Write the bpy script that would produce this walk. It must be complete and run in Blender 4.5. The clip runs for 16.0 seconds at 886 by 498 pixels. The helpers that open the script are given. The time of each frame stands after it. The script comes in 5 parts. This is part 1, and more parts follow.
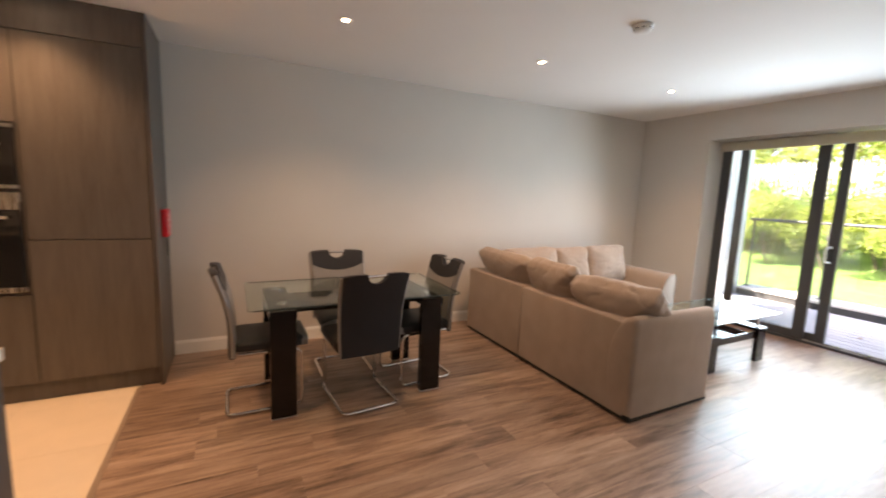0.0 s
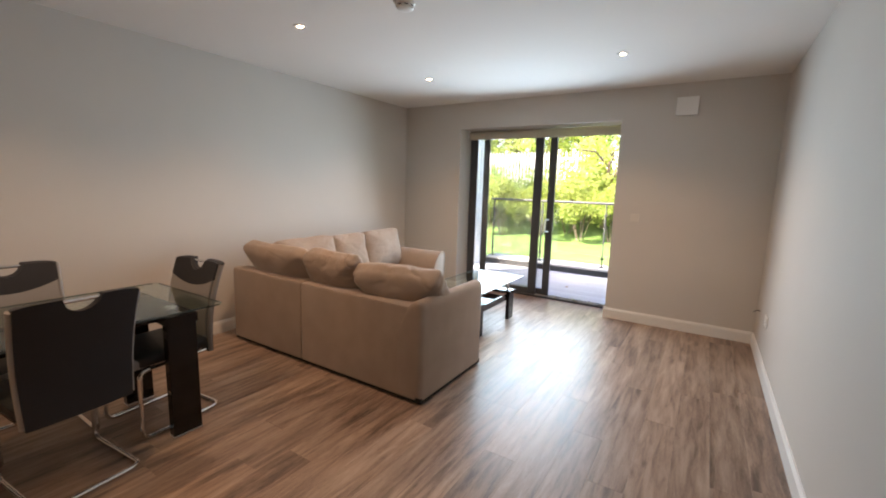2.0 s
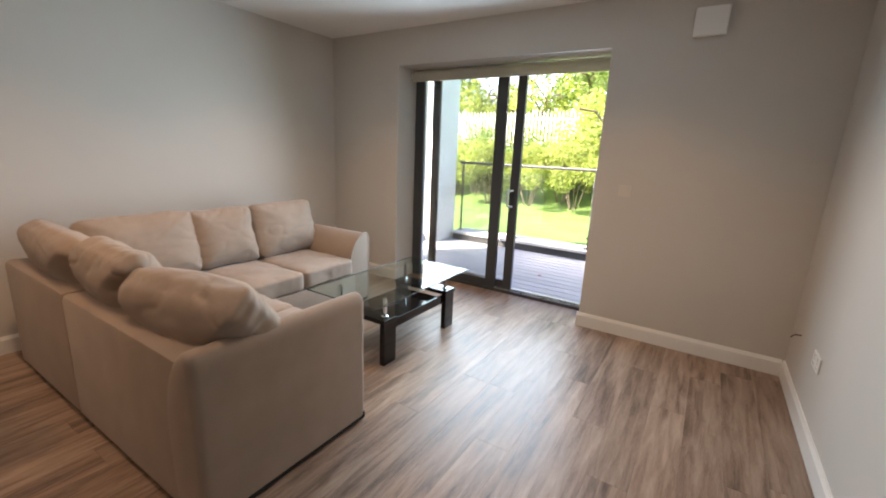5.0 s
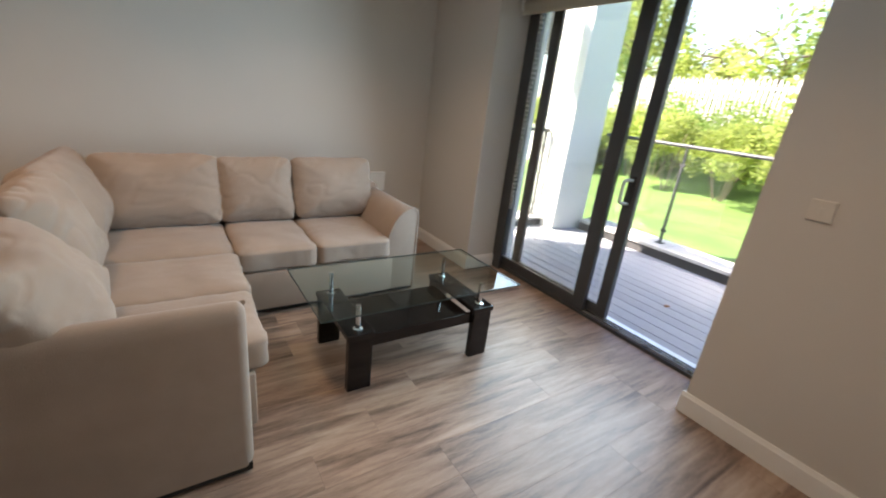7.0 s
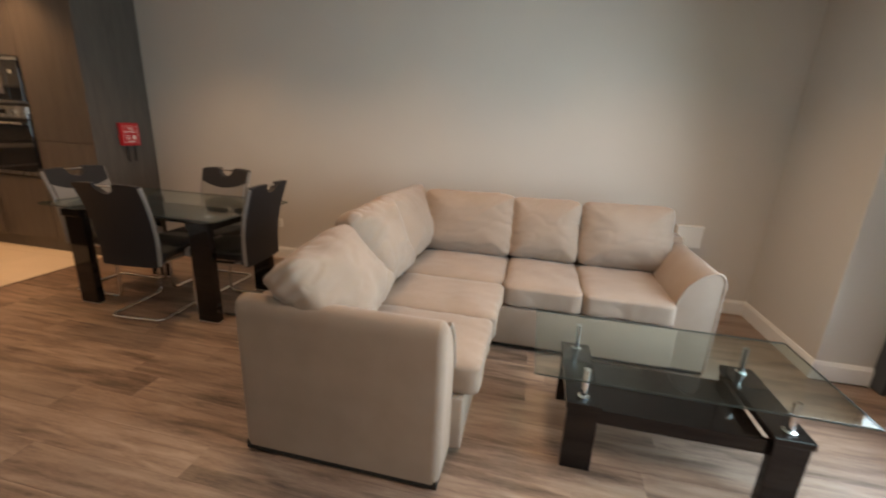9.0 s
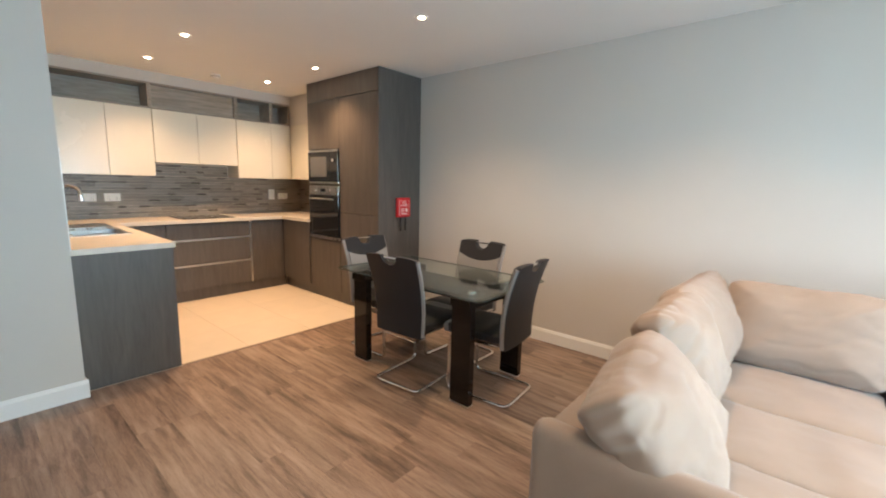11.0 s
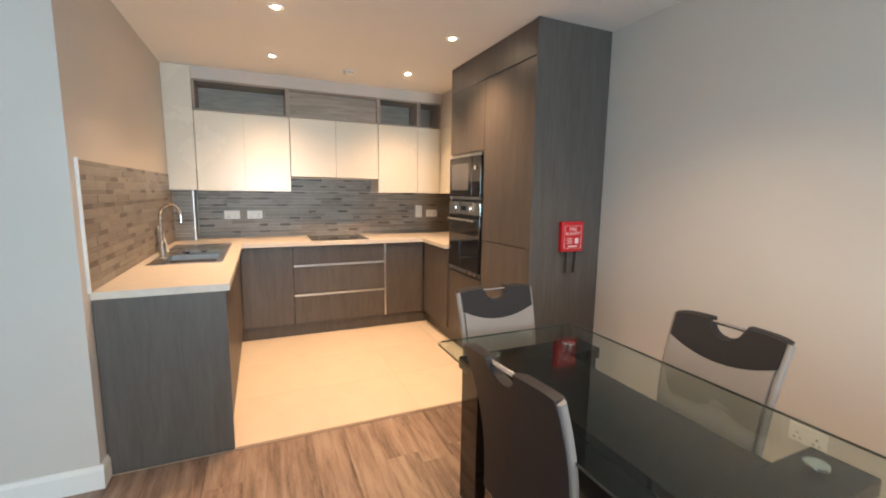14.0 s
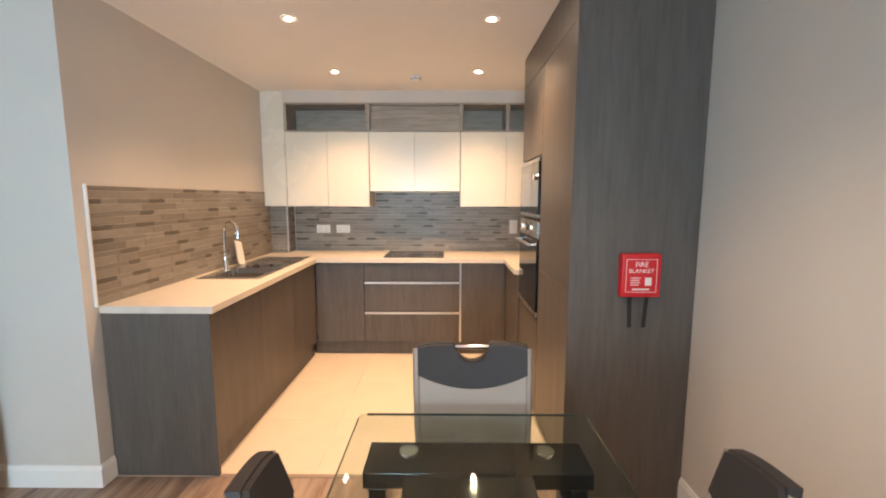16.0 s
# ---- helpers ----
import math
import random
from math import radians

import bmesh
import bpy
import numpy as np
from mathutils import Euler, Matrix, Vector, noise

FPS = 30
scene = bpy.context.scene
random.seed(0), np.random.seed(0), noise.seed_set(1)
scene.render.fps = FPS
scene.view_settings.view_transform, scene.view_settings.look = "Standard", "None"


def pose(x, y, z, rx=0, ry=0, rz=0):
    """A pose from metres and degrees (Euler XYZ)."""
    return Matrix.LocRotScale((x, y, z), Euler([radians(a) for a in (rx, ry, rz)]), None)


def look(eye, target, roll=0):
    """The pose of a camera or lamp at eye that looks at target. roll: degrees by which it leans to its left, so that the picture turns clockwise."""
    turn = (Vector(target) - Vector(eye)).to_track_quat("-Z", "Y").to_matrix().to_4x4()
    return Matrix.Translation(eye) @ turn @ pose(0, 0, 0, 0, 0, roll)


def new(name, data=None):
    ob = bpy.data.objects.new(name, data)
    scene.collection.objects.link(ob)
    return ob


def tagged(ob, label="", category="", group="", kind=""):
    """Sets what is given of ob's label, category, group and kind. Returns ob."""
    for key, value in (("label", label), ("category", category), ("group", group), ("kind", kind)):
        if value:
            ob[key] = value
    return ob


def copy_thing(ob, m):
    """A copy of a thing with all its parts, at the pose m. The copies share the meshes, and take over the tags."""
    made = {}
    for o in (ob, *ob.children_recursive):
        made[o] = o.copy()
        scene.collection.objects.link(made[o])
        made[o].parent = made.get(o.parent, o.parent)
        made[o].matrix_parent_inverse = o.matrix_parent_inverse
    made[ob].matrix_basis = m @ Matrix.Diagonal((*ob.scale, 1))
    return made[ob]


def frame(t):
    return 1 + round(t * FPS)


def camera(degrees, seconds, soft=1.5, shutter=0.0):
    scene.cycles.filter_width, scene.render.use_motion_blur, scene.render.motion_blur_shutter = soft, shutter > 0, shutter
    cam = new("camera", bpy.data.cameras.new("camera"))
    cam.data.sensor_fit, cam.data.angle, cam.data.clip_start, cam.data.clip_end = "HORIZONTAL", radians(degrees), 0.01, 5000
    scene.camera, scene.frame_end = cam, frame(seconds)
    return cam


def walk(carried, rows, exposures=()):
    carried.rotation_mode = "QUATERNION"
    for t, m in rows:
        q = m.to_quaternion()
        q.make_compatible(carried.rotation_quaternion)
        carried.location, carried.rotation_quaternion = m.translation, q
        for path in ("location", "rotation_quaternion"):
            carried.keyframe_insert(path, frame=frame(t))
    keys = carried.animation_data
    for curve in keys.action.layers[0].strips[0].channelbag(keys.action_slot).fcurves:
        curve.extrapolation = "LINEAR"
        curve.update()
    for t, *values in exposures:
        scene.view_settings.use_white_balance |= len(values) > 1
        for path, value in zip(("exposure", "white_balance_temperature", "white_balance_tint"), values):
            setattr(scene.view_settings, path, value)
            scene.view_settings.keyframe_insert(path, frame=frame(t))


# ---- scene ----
cam = camera(93.7, 16.0, soft=1.9, shutter=0.35)
PATH = [
    (0, (-0.086, 0.039, 1.463), (0.813, 1.806, 1.196), 2.2),
    (0.5, (-0.008, 0.148, 1.469), (1.222, 1.702, 1.206), 2.0),
    (1, (0.041, 0.225, 1.467), (1.512, 1.554, 1.205), 2.0),
    (1.5, (0.058, 0.253, 1.46), (1.663, 1.415, 1.185), 1.9),
    (2, (0.082, 0.282, 1.456), (1.755, 1.336, 1.155), 1.7),
    (2.5, (0.213, 0.319, 1.447), (1.902, 1.34, 1.126), 1.6),
    (3, (0.447, 0.368, 1.441), (2.144, 1.37, 1.101), 1.7),
    (3.5, (0.657, 0.446, 1.408), (2.345, 1.454, 1.044), 1.7),
    (4, (0.952, 0.497, 1.402), (2.654, 1.473, 1.01), 2.2),
    (4.2, (1.073, 0.479, 1.399), (2.769, 1.459, 0.994), 2.3),
    (6.3, (2.425, 0.337, 1.474), (3.853, 1.614, 0.9), 5.1),
    (6.5, (2.549, 0.361, 1.466), (3.911, 1.699, 0.87), 5.9),
    (7, (2.874, 0.41, 1.426), (3.943, 1.96, 0.751), 6.6),
    (7.5, (3.143, 0.451, 1.405), (3.851, 2.179, 0.689), 6.8),
    (8, (3.332, 0.468, 1.399), (3.681, 2.295, 0.666), 6.3),
    (8.5, (3.351, 0.49, 1.386), (3.344, 2.364, 0.688), 5.3),
    (9, (3.288, 0.492, 1.38), (2.885, 2.366, 0.81), 2.8),
    (9.5, (3.149, 0.512, 1.407), (2.47, 2.336, 0.946), 2.2),
    (10, (3.023, 0.461, 1.4), (2.11, 2.201, 1.029), 1.7),
    (12.3, (2.293, 1.191, 1.445), (0.692, 2.345, 1.119), 1.1),
    (12.5, (2.217, 1.241, 1.445), (0.582, 2.345, 1.117), 1.0),
    (13, (2.053, 1.425, 1.455), (0.346, 2.419, 1.14), 0.9),
    (13.5, (1.925, 1.642, 1.442), (0.163, 2.54, 1.142), 0.7),
    (14, (1.727, 1.865, 1.451), (-0.088, 2.661, 1.18), 0.8),
    (14.5, (1.641, 2.134, 1.456), (-0.237, 2.775, 1.201), 0.6),
    (15, (1.633, 2.43, 1.492), (-0.296, 2.897, 1.24), 0.6),
    (15.5, (1.505, 2.675, 1.492), (-0.464, 2.92, 1.24), 0.4),
    (16, (1.393, 2.913, 1.514), (-0.592, 2.901, 1.274), 0.1),
]
walk(cam, [(t, look(eye, target, roll)) for t, eye, target, roll in PATH],
     exposures=[(0.0, 3.1, 7800, 26), (2.0, 2.78, 7400, 24), (4.0, 2.74, 7450, 24), (6.5, 2.34, 7150, 19), (7.5, 2.28, 7350, 20), (8.0, 2.3, 7800, 25), (8.5, 2.36, 7900, 24), (9.1, 2.66, 8000, 21),
                (9.7, 3.14, 7000, 16), (12.5, 3.58, 6550, 14), (16.0, 3.78, 6650, 17)])

# ---- world, sun and exposure ----
SUN_DIR = Vector((-0.72, 0.56, 0.85)).normalized()   # towards the sun
world = bpy.data.worlds.new("sky")
scene.world = world
world.use_nodes = True
wn = world.node_tree.nodes
sky = wn.new("ShaderNodeTexSky")
sky.sky_type = "NISHITA"
sky.sun_disc = False
sky.sun_elevation = math.asin(SUN_DIR.z)
sky.sun_rotation = math.atan2(SUN_DIR.x, SUN_DIR.y)
world.node_tree.links.new(sky.outputs[0], wn["Background"].inputs[0])
wn["Background"].inputs[1].default_value = 0.15
sun = new("sun", bpy.data.lights.new("sun", "SUN"))
sun.data.energy, sun.data.angle, sun.data.color = 5.0, radians(0.55), (1.0, 0.95, 0.86)
sun.matrix_world = look(SUN_DIR * 30, (0, 0, 0))

LAMP_W, LAMP_COL = 8.4, (1.0, 0.70, 0.43)
KITCHEN_W, KITCHEN_COL = 9.0, (1.0, 0.64, 0.35)
skylight = new("window_skylight", bpy.data.lights.new("window_skylight", "AREA"))   # the sky's light in the balcony opening
skylight.data.shape, skylight.data.size, skylight.data.size_y = "RECTANGLE", 1.56, 1.56
skylight.data.energy, skylight.data.color = 11.8, (0.52, 0.79, 0.98)
skylight.data.spread = radians(150)
skylight.matrix_world = look((5.25, 2.13, 1.27), (4.25, 2.00, 1.13))

# ---- helpers of the scene ----


def empty(name, m=None):
    ob = new(name)
    ob.empty_display_size = 0.1
    if m is not None:
        ob.matrix_world = m
    return ob


def part(name, bm, material, parent=None, label="", smooth=None):
    """Links a bmesh as one mesh object under a thing or a part."""
    me = bpy.data.meshes.new(name)
    bm.to_mesh(me)
    bm.free()
    me.materials.append(material)
    ob = new(name, me)
    if smooth is not None:
        me.shade_smooth()
        if smooth < 180:
            me.set_sharp_from_angle(angle=radians(smooth))
    ob.parent = parent
    if label:
        ob["label"] = label
    return ob


def bx(x0, x1, y0, y1, z0, z1, bev=0.002, seg=2):
    bm = bmesh.new()
    bmesh.ops.create_cube(bm, size=1, matrix=Matrix.Translation(((x0 + x1) / 2, (y0 + y1) / 2, (z0 + z1) / 2)) @ Matrix.Diagonal((abs(x1 - x0), abs(y1 - y0), abs(z1 - z0), 1)))
    if bev > 0:
        bev = min(bev, 0.45 * min(abs(x1 - x0), abs(y1 - y0), abs(z1 - z0)))
        bmesh.ops.bevel(bm, geom=bm.edges[:], offset=bev, segments=seg, profile=0.5, affect="EDGES")
    return bm


def join(*bms):
    out = bmesh.new()
    for b in bms:
        base = [out.verts.new(v.co) for v in b.verts]
        b.verts.index_update()
        for f in b.faces:
            try:
                g = out.faces.new([base[v.index] for v in f.verts])
                g.smooth = f.smooth
            except ValueError:
                pass
        b.free()
    return out


def moved(bm, m):
    bmesh.ops.transform(bm, matrix=m, verts=bm.verts[:])
    return bm


def cyl(r, z0, z1, seg=24, r2=None, at=(0, 0), bev=0.0):
    """An upright cylinder or cone frustum with closed ends."""
    bm = bmesh.new()
    bmesh.ops.create_cone(bm, cap_ends=True, segments=seg, radius1=r, radius2=r if r2 is None else r2, depth=z1 - z0, matrix=Matrix.Translation((at[0], at[1], (z0 + z1) / 2)))
    if bev:
        es = [e for e in bm.edges if all(abs(v.co.z - e.verts[0].co.z) < 1e-6 for v in e.verts)]
        bmesh.ops.bevel(bm, geom=es, offset=bev, segments=2, profile=0.5, affect="EDGES")
    return bm


def lathe(profile, seg=32):
    """Turns (r, z) points round the z axis."""
    bm = bmesh.new()
    rings = []
    for r, z in profile:
        rings.append([bm.verts.new((r * math.cos(2 * math.pi * i / seg), r * math.sin(2 * math.pi * i / seg), z)) for i in range(seg)])
    for a, b in zip(rings, rings[1:]):
        for i in range(seg):
            bm.faces.new((a[i], a[(i + 1) % seg], b[(i + 1) % seg], b[i]))
    for ring, flip in ((rings[0], True), (rings[-1], False)):
        bm.faces.new(ring[::-1] if flip else ring)
    return bm


def rounded(points, radius, steps=6, closed=False):
    """A polyline with its corners rounded."""
    pts = [Vector(p) for p in points]
    out = []
    n = len(pts)
    for i, p in enumerate(pts):
        if not closed and i in (0, n - 1):
            out.append(p)
            continue
        a, b = pts[i - 1], pts[(i + 1) % n]
        da, db = (a - p), (b - p)
        r = min(radius, da.length * 0.45, db.length * 0.45)
        s, e = p + da.normalized() * r, p + db.normalized() * r
        for k in range(steps + 1):
            t = k / steps
            out.append(s * (1 - t) ** 2 + p * 2 * t * (1 - t) + e * t * t)
    return out


def tube(points, r, seg=10, closed=False):
    pts = [Vector(p) for p in points]
    bm = bmesh.new()
    n = len(pts)
    rings = []
    normal = None
    for i in range(n):
        a = pts[i - 1] if (closed or i > 0) else pts[i]
        b = pts[(i + 1) % n] if (closed or i < n - 1) else pts[i]
        d = (b - a).normalized()
        if normal is None:
            normal = d.orthogonal().normalized()
        normal = (normal - d * normal.dot(d)).normalized()
        bi = d.cross(normal)
        rings.append([bm.verts.new(pts[i] + (normal * math.cos(2 * math.pi * k / seg) + bi * math.sin(2 * math.pi * k / seg)) * r) for k in range(seg)])
    pairs = list(zip(rings, rings[1:])) + ([(rings[-1], rings[0])] if closed else [])
    for a, b in pairs:
        for k in range(seg):
            bm.faces.new((a[k], a[(k + 1) % seg], b[(k + 1) % seg], b[k]))
    if not closed:
        bm.faces.new(rings[0][::-1])
        bm.faces.new(rings[-1])
    return bm


def prism(outline, d0, d1, axis="x", bev=0.0, seg=2):
    """Pushes a closed outline (two coordinates) along an axis."""
    bm = bmesh.new()

    def at(p, d):
        return {"x": (d, p[0], p[1]), "y": (p[0], d, p[1]), "z": (p[0], p[1], d)}[axis]
    lo = [bm.verts.new(at(p, d0)) for p in outline]
    hi = [bm.verts.new(at(p, d1)) for p in outline]
    n = len(outline)
    caps = [bm.faces.new(lo), bm.faces.new(hi[::-1])]
    for i in range(n):
        bm.faces.new((lo[i], hi[i], hi[(i + 1) % n], lo[(i + 1) % n]))
    bmesh.ops.recalc_face_normals(bm, faces=bm.faces[:])
    if bev:
        es = [e for f in caps for e in f.edges]
        bmesh.ops.bevel(bm, geom=list(set(es)), offset=bev, segments=seg, profile=0.5, affect="EDGES")
    return bm


def sheet(u0, u1, lo, hi, place, nu=20, nv=10):
    """A thick curved panel: place(u, v, side) gives its front and back points; lo(u), hi(u) bound v."""
    bm = bmesh.new()
    grid = {}
    for s in (0, 1):
        for i in range(nu + 1):
            u = u0 + (u1 - u0) * i / nu
            for j in range(nv + 1):
                v = lo(u) + (hi(u) - lo(u)) * j / nv
                grid[s, i, j] = bm.verts.new(place(u, v, s))
    for i in range(nu):
        for j in range(nv):
            bm.faces.new((grid[0, i, j], grid[0, i + 1, j], grid[0, i + 1, j + 1], grid[0, i, j + 1]))
            bm.faces.new((grid[1, i, j], grid[1, i, j + 1], grid[1, i + 1, j + 1], grid[1, i + 1, j]))
    for i in range(nu):
        for j, f in ((0, 1), (nv, 0)):
            q = [grid[0, i, j], grid[1, i, j], grid[1, i + 1, j], grid[0, i + 1, j]]
            bm.faces.new(q if f else q[::-1])
    for j in range(nv):
        for i, f in ((0, 0), (nu, 1)):
            q = [grid[0, i, j], grid[1, i, j], grid[1, i, j + 1], grid[0, i, j + 1]]
            bm.faces.new(q if f else q[::-1])
    bmesh.ops.recalc_face_normals(bm, faces=bm.faces[:])
    return bm


def cushion(sx, sy, sz, n=16, puff=0.5, edge=5.0, seed=0, wrinkle=0.006, crown=0.0, ears=0.0):
    """A stuffed cushion, sx by sy by sz, with soft edges and shallow creases."""
    bm = bmesh.new()
    bmesh.ops.create_cube(bm, size=2)
    bmesh.ops.subdivide_edges(bm, edges=bm.edges[:], cuts=n, use_grid_fill=True)
    off = Vector((seed * 3.7, seed * 1.3, seed * 2.1))
    for v in bm.verts:
        x, y, z = v.co
        k = (abs(x) ** edge + abs(y) ** edge + abs(z) ** edge) ** (1 / edge)
        x, y, z = x / k, y / k, z / k
        rim = max(abs(x), abs(y))
        z *= 1 - puff * rim ** 3 + crown * (1 - rim ** 2)
        ex, ey = abs(x), abs(y)
        x *= 1 + ears * ey ** 4 - 0.035 * (1 - ey ** 2)
        y *= 1 + ears * ex ** 4 - 0.035 * (1 - ex ** 2)
        p = Vector((x * sx / 2, y * sy / 2, z * sz / 2))
        fold = 1 - abs(noise.noise(Vector((p.x * 4.5 + p.y * 3, p.y * 9 - p.x * 4, p.z * 3)) + off)) * 2.2
        d = noise.noise(p * 5 + off) * wrinkle * 1.6 - max(0.0, fold - 0.75) * wrinkle * 3.2 + noise.noise(Vector((p.x * 9, p.y * 26, p.z * 9)) + off) * wrinkle * 0.5
        gus = max(abs(x) / (1 + ears), abs(y) / (1 + ears)) ** 8
        d += gus * wrinkle * 1.1 * noise.noise(Vector((p.x * 30, p.y * 30, p.z * 6)) + off)
        d += wrinkle * 1.2 * ex ** 5 * noise.noise(Vector((p.x * 2.5, p.y * 24 + p.x * 7, p.z * 5)) + off)   # creases running in from the side seams
        v.co = p + v.co.normalized() * d
    return bm


# ---- materials ----


def shader(name):
    m = bpy.data.materials.new(name)
    m.use_nodes = True
    return m, m.node_tree.nodes, m.node_tree.links, m.node_tree.nodes["Principled BSDF"]


def ramp(nodes, stops):
    r = nodes.new("ShaderNodeValToRGB")
    while len(r.color_ramp.elements) < len(stops):
        r.color_ramp.elements.new(0.5)
    for e, (p, c) in zip(r.color_ramp.elements, stops):
        e.position, e.color = p, (*c, 1)
    return r


def shade(c, k):
    return tuple(min(1, x * k) for x in c)


def surface(name, col, rough=0.5, metal=0.0, vary=0.08, scale=3.0, fine=60.0, bump=0.05, stretch=(1, 1, 1), rough_vary=0.08, coat=0.0, per_object=0.0, spec=0.5, sheen=0.0):
    """A painted, woven or moulded surface with stains and grain at two scales."""
    m, nodes, links, b = shader(name)
    co = nodes.new("ShaderNodeTexCoord")
    mp = nodes.new("ShaderNodeMapping")
    mp.inputs["Scale"].default_value = stretch
    links.new(co.outputs["Object"], mp.inputs[0])
    n1, n2 = nodes.new("ShaderNodeTexNoise"), nodes.new("ShaderNodeTexNoise")
    n1.inputs["Scale"].default_value, n1.inputs["Detail"].default_value = scale, 5
    n2.inputs["Scale"].default_value, n2.inputs["Detail"].default_value = fine, 3
    links.new(mp.outputs[0], n1.inputs["Vector"])
    links.new(mp.outputs[0], n2.inputs["Vector"])
    mix = nodes.new("ShaderNodeMath")
    mix.operation = "MULTIPLY_ADD"
    links.new(n2.outputs[0], mix.inputs[0])
    mix.inputs[1].default_value = 0.4
    links.new(n1.outputs[0], mix.inputs[2])
    r = ramp(nodes, [(0.45, shade(col, 1 - vary)), (0.95, shade(col, 1 + vary))])
    links.new(mix.outputs[0], r.inputs[0])
    out = r.outputs[0]
    if per_object:
        oi, hs = nodes.new("ShaderNodeObjectInfo"), nodes.new("ShaderNodeHueSaturation")
        mr = nodes.new("ShaderNodeMapRange")
        mr.inputs[3].default_value, mr.inputs[4].default_value = 1 - per_object, 1 + per_object
        links.new(oi.outputs["Random"], mr.inputs[0])
        links.new(mr.outputs[0], hs.inputs["Value"])
        links.new(out, hs.inputs["Color"])
        out = hs.outputs[0]
    links.new(out, b.inputs["Base Color"])
    rr = nodes.new("ShaderNodeMapRange")
    rr.inputs[3].default_value, rr.inputs[4].default_value = max(0.02, rough - rough_vary), min(1, rough + rough_vary)
    links.new(n1.outputs[0], rr.inputs[0])
    links.new(rr.outputs[0], b.inputs["Roughness"])
    b.inputs["Metallic"].default_value = metal
    b.inputs["Coat Weight"].default_value = coat
    b.inputs["Specular IOR Level"].default_value = spec
    b.inputs["Sheen Weight"].default_value = sheen
    if bump:
        bp = nodes.new("ShaderNodeBump")
        bp.inputs["Strength"].default_value, bp.inputs["Distance"].default_value = bump, 0.004
        links.new(n2.outputs[0], bp.inputs["Height"])
        links.new(bp.outputs[0], b.inputs["Normal"])
    return m


def wood(name, dark, mid, light, rough=0.42, along=(1, 12, 12), grain=6.0, per_object=0.12, bump=0.06, shift=True):
    """Wood-look boards: long streaks, cathedral figure and fine pores."""
    m, nodes, links, b = shader(name)
    co, oi = nodes.new("ShaderNodeTexCoord"), nodes.new("ShaderNodeObjectInfo")
    add = nodes.new("ShaderNodeVectorMath")
    add.operation = "MULTIPLY_ADD"
    links.new(oi.outputs["Random"], add.inputs[0])
    add.inputs[1].default_value = (37.0, 91.0, 53.0) if shift else (0, 0, 0)
    links.new(co.outputs["Object"], add.inputs[2])
    mp = nodes.new("ShaderNodeMapping")
    mp.inputs["Scale"].default_value = along
    links.new(add.outputs[0], mp.inputs[0])
    n1, n2, n3 = (nodes.new("ShaderNodeTexNoise") for _ in range(3))
    n1.inputs["Scale"].default_value, n1.inputs["Detail"].default_value, n1.inputs["Distortion"].default_value = grain * 0.25, 4, 0.8
    n2.inputs["Scale"].default_value, n2.inputs["Detail"].default_value, n2.inputs["Distortion"].default_value = grain, 6, 0.6
    n3.inputs["Scale"].default_value, n3.inputs["Detail"].default_value = grain * 9, 2
    for n in (n1, n2, n3):
        links.new(mp.outputs[0], n.inputs["Vector"])
    a = nodes.new("ShaderNodeMath")
    a.operation = "ADD"
    links.new(n1.outputs[0], a.inputs[0])
    links.new(n2.outputs[0], a.inputs[1])
    c = nodes.new("ShaderNodeMath")
    c.operation = "MULTIPLY_ADD"
    links.new(n3.outputs[0], c.inputs[0])
    c.inputs[1].default_value = 0.35
    links.new(a.outputs[0], c.inputs[2])
    d = nodes.new("ShaderNodeMath")
    d.operation = "DIVIDE"
    links.new(c.outputs[0], d.inputs[0])
    d.inputs[1].default_value = 2.35
    r = ramp(nodes, [(0.37, dark), (0.5, mid), (0.64, light)])
    links.new(d.outputs[0], r.inputs[0])
    hs, mr = nodes.new("ShaderNodeHueSaturation"), nodes.new("ShaderNodeMapRange")
    mr.inputs[3].default_value, mr.inputs[4].default_value = 1 - per_object, 1 + per_object
    links.new(oi.outputs["Random"], mr.inputs[0])
    links.new(mr.outputs[0], hs.inputs["Value"])
    links.new(r.outputs[0], hs.inputs["Color"])
    links.new(hs.outputs[0], b.inputs["Base Color"])
    rr = nodes.new("ShaderNodeMapRange")
    rr.inputs[3].default_value, rr.inputs[4].default_value = rough - 0.08, rough + 0.1
    links.new(n2.outputs[0], rr.inputs[0])
    links.new(rr.outputs[0], b.inputs["Roughness"])
    bp = nodes.new("ShaderNodeBump")
    bp.inputs["Strength"].default_value, bp.inputs["Distance"].default_value = bump, 0.003
    links.new(c.outputs[0], bp.inputs["Height"])
    links.new(bp.outputs[0], b.inputs["Normal"])
    return m


def clear_glass(name, tint=(0.95, 0.98, 0.97), rough=0.0):
    m, nodes, links, b = shader(name)
    b.inputs["Base Color"].default_value = (*tint, 1)
    b.inputs["Transmission Weight"].default_value = 1
    b.inputs["Roughness"].default_value = rough
    b.inputs["IOR"].default_value = 1.45
    return m


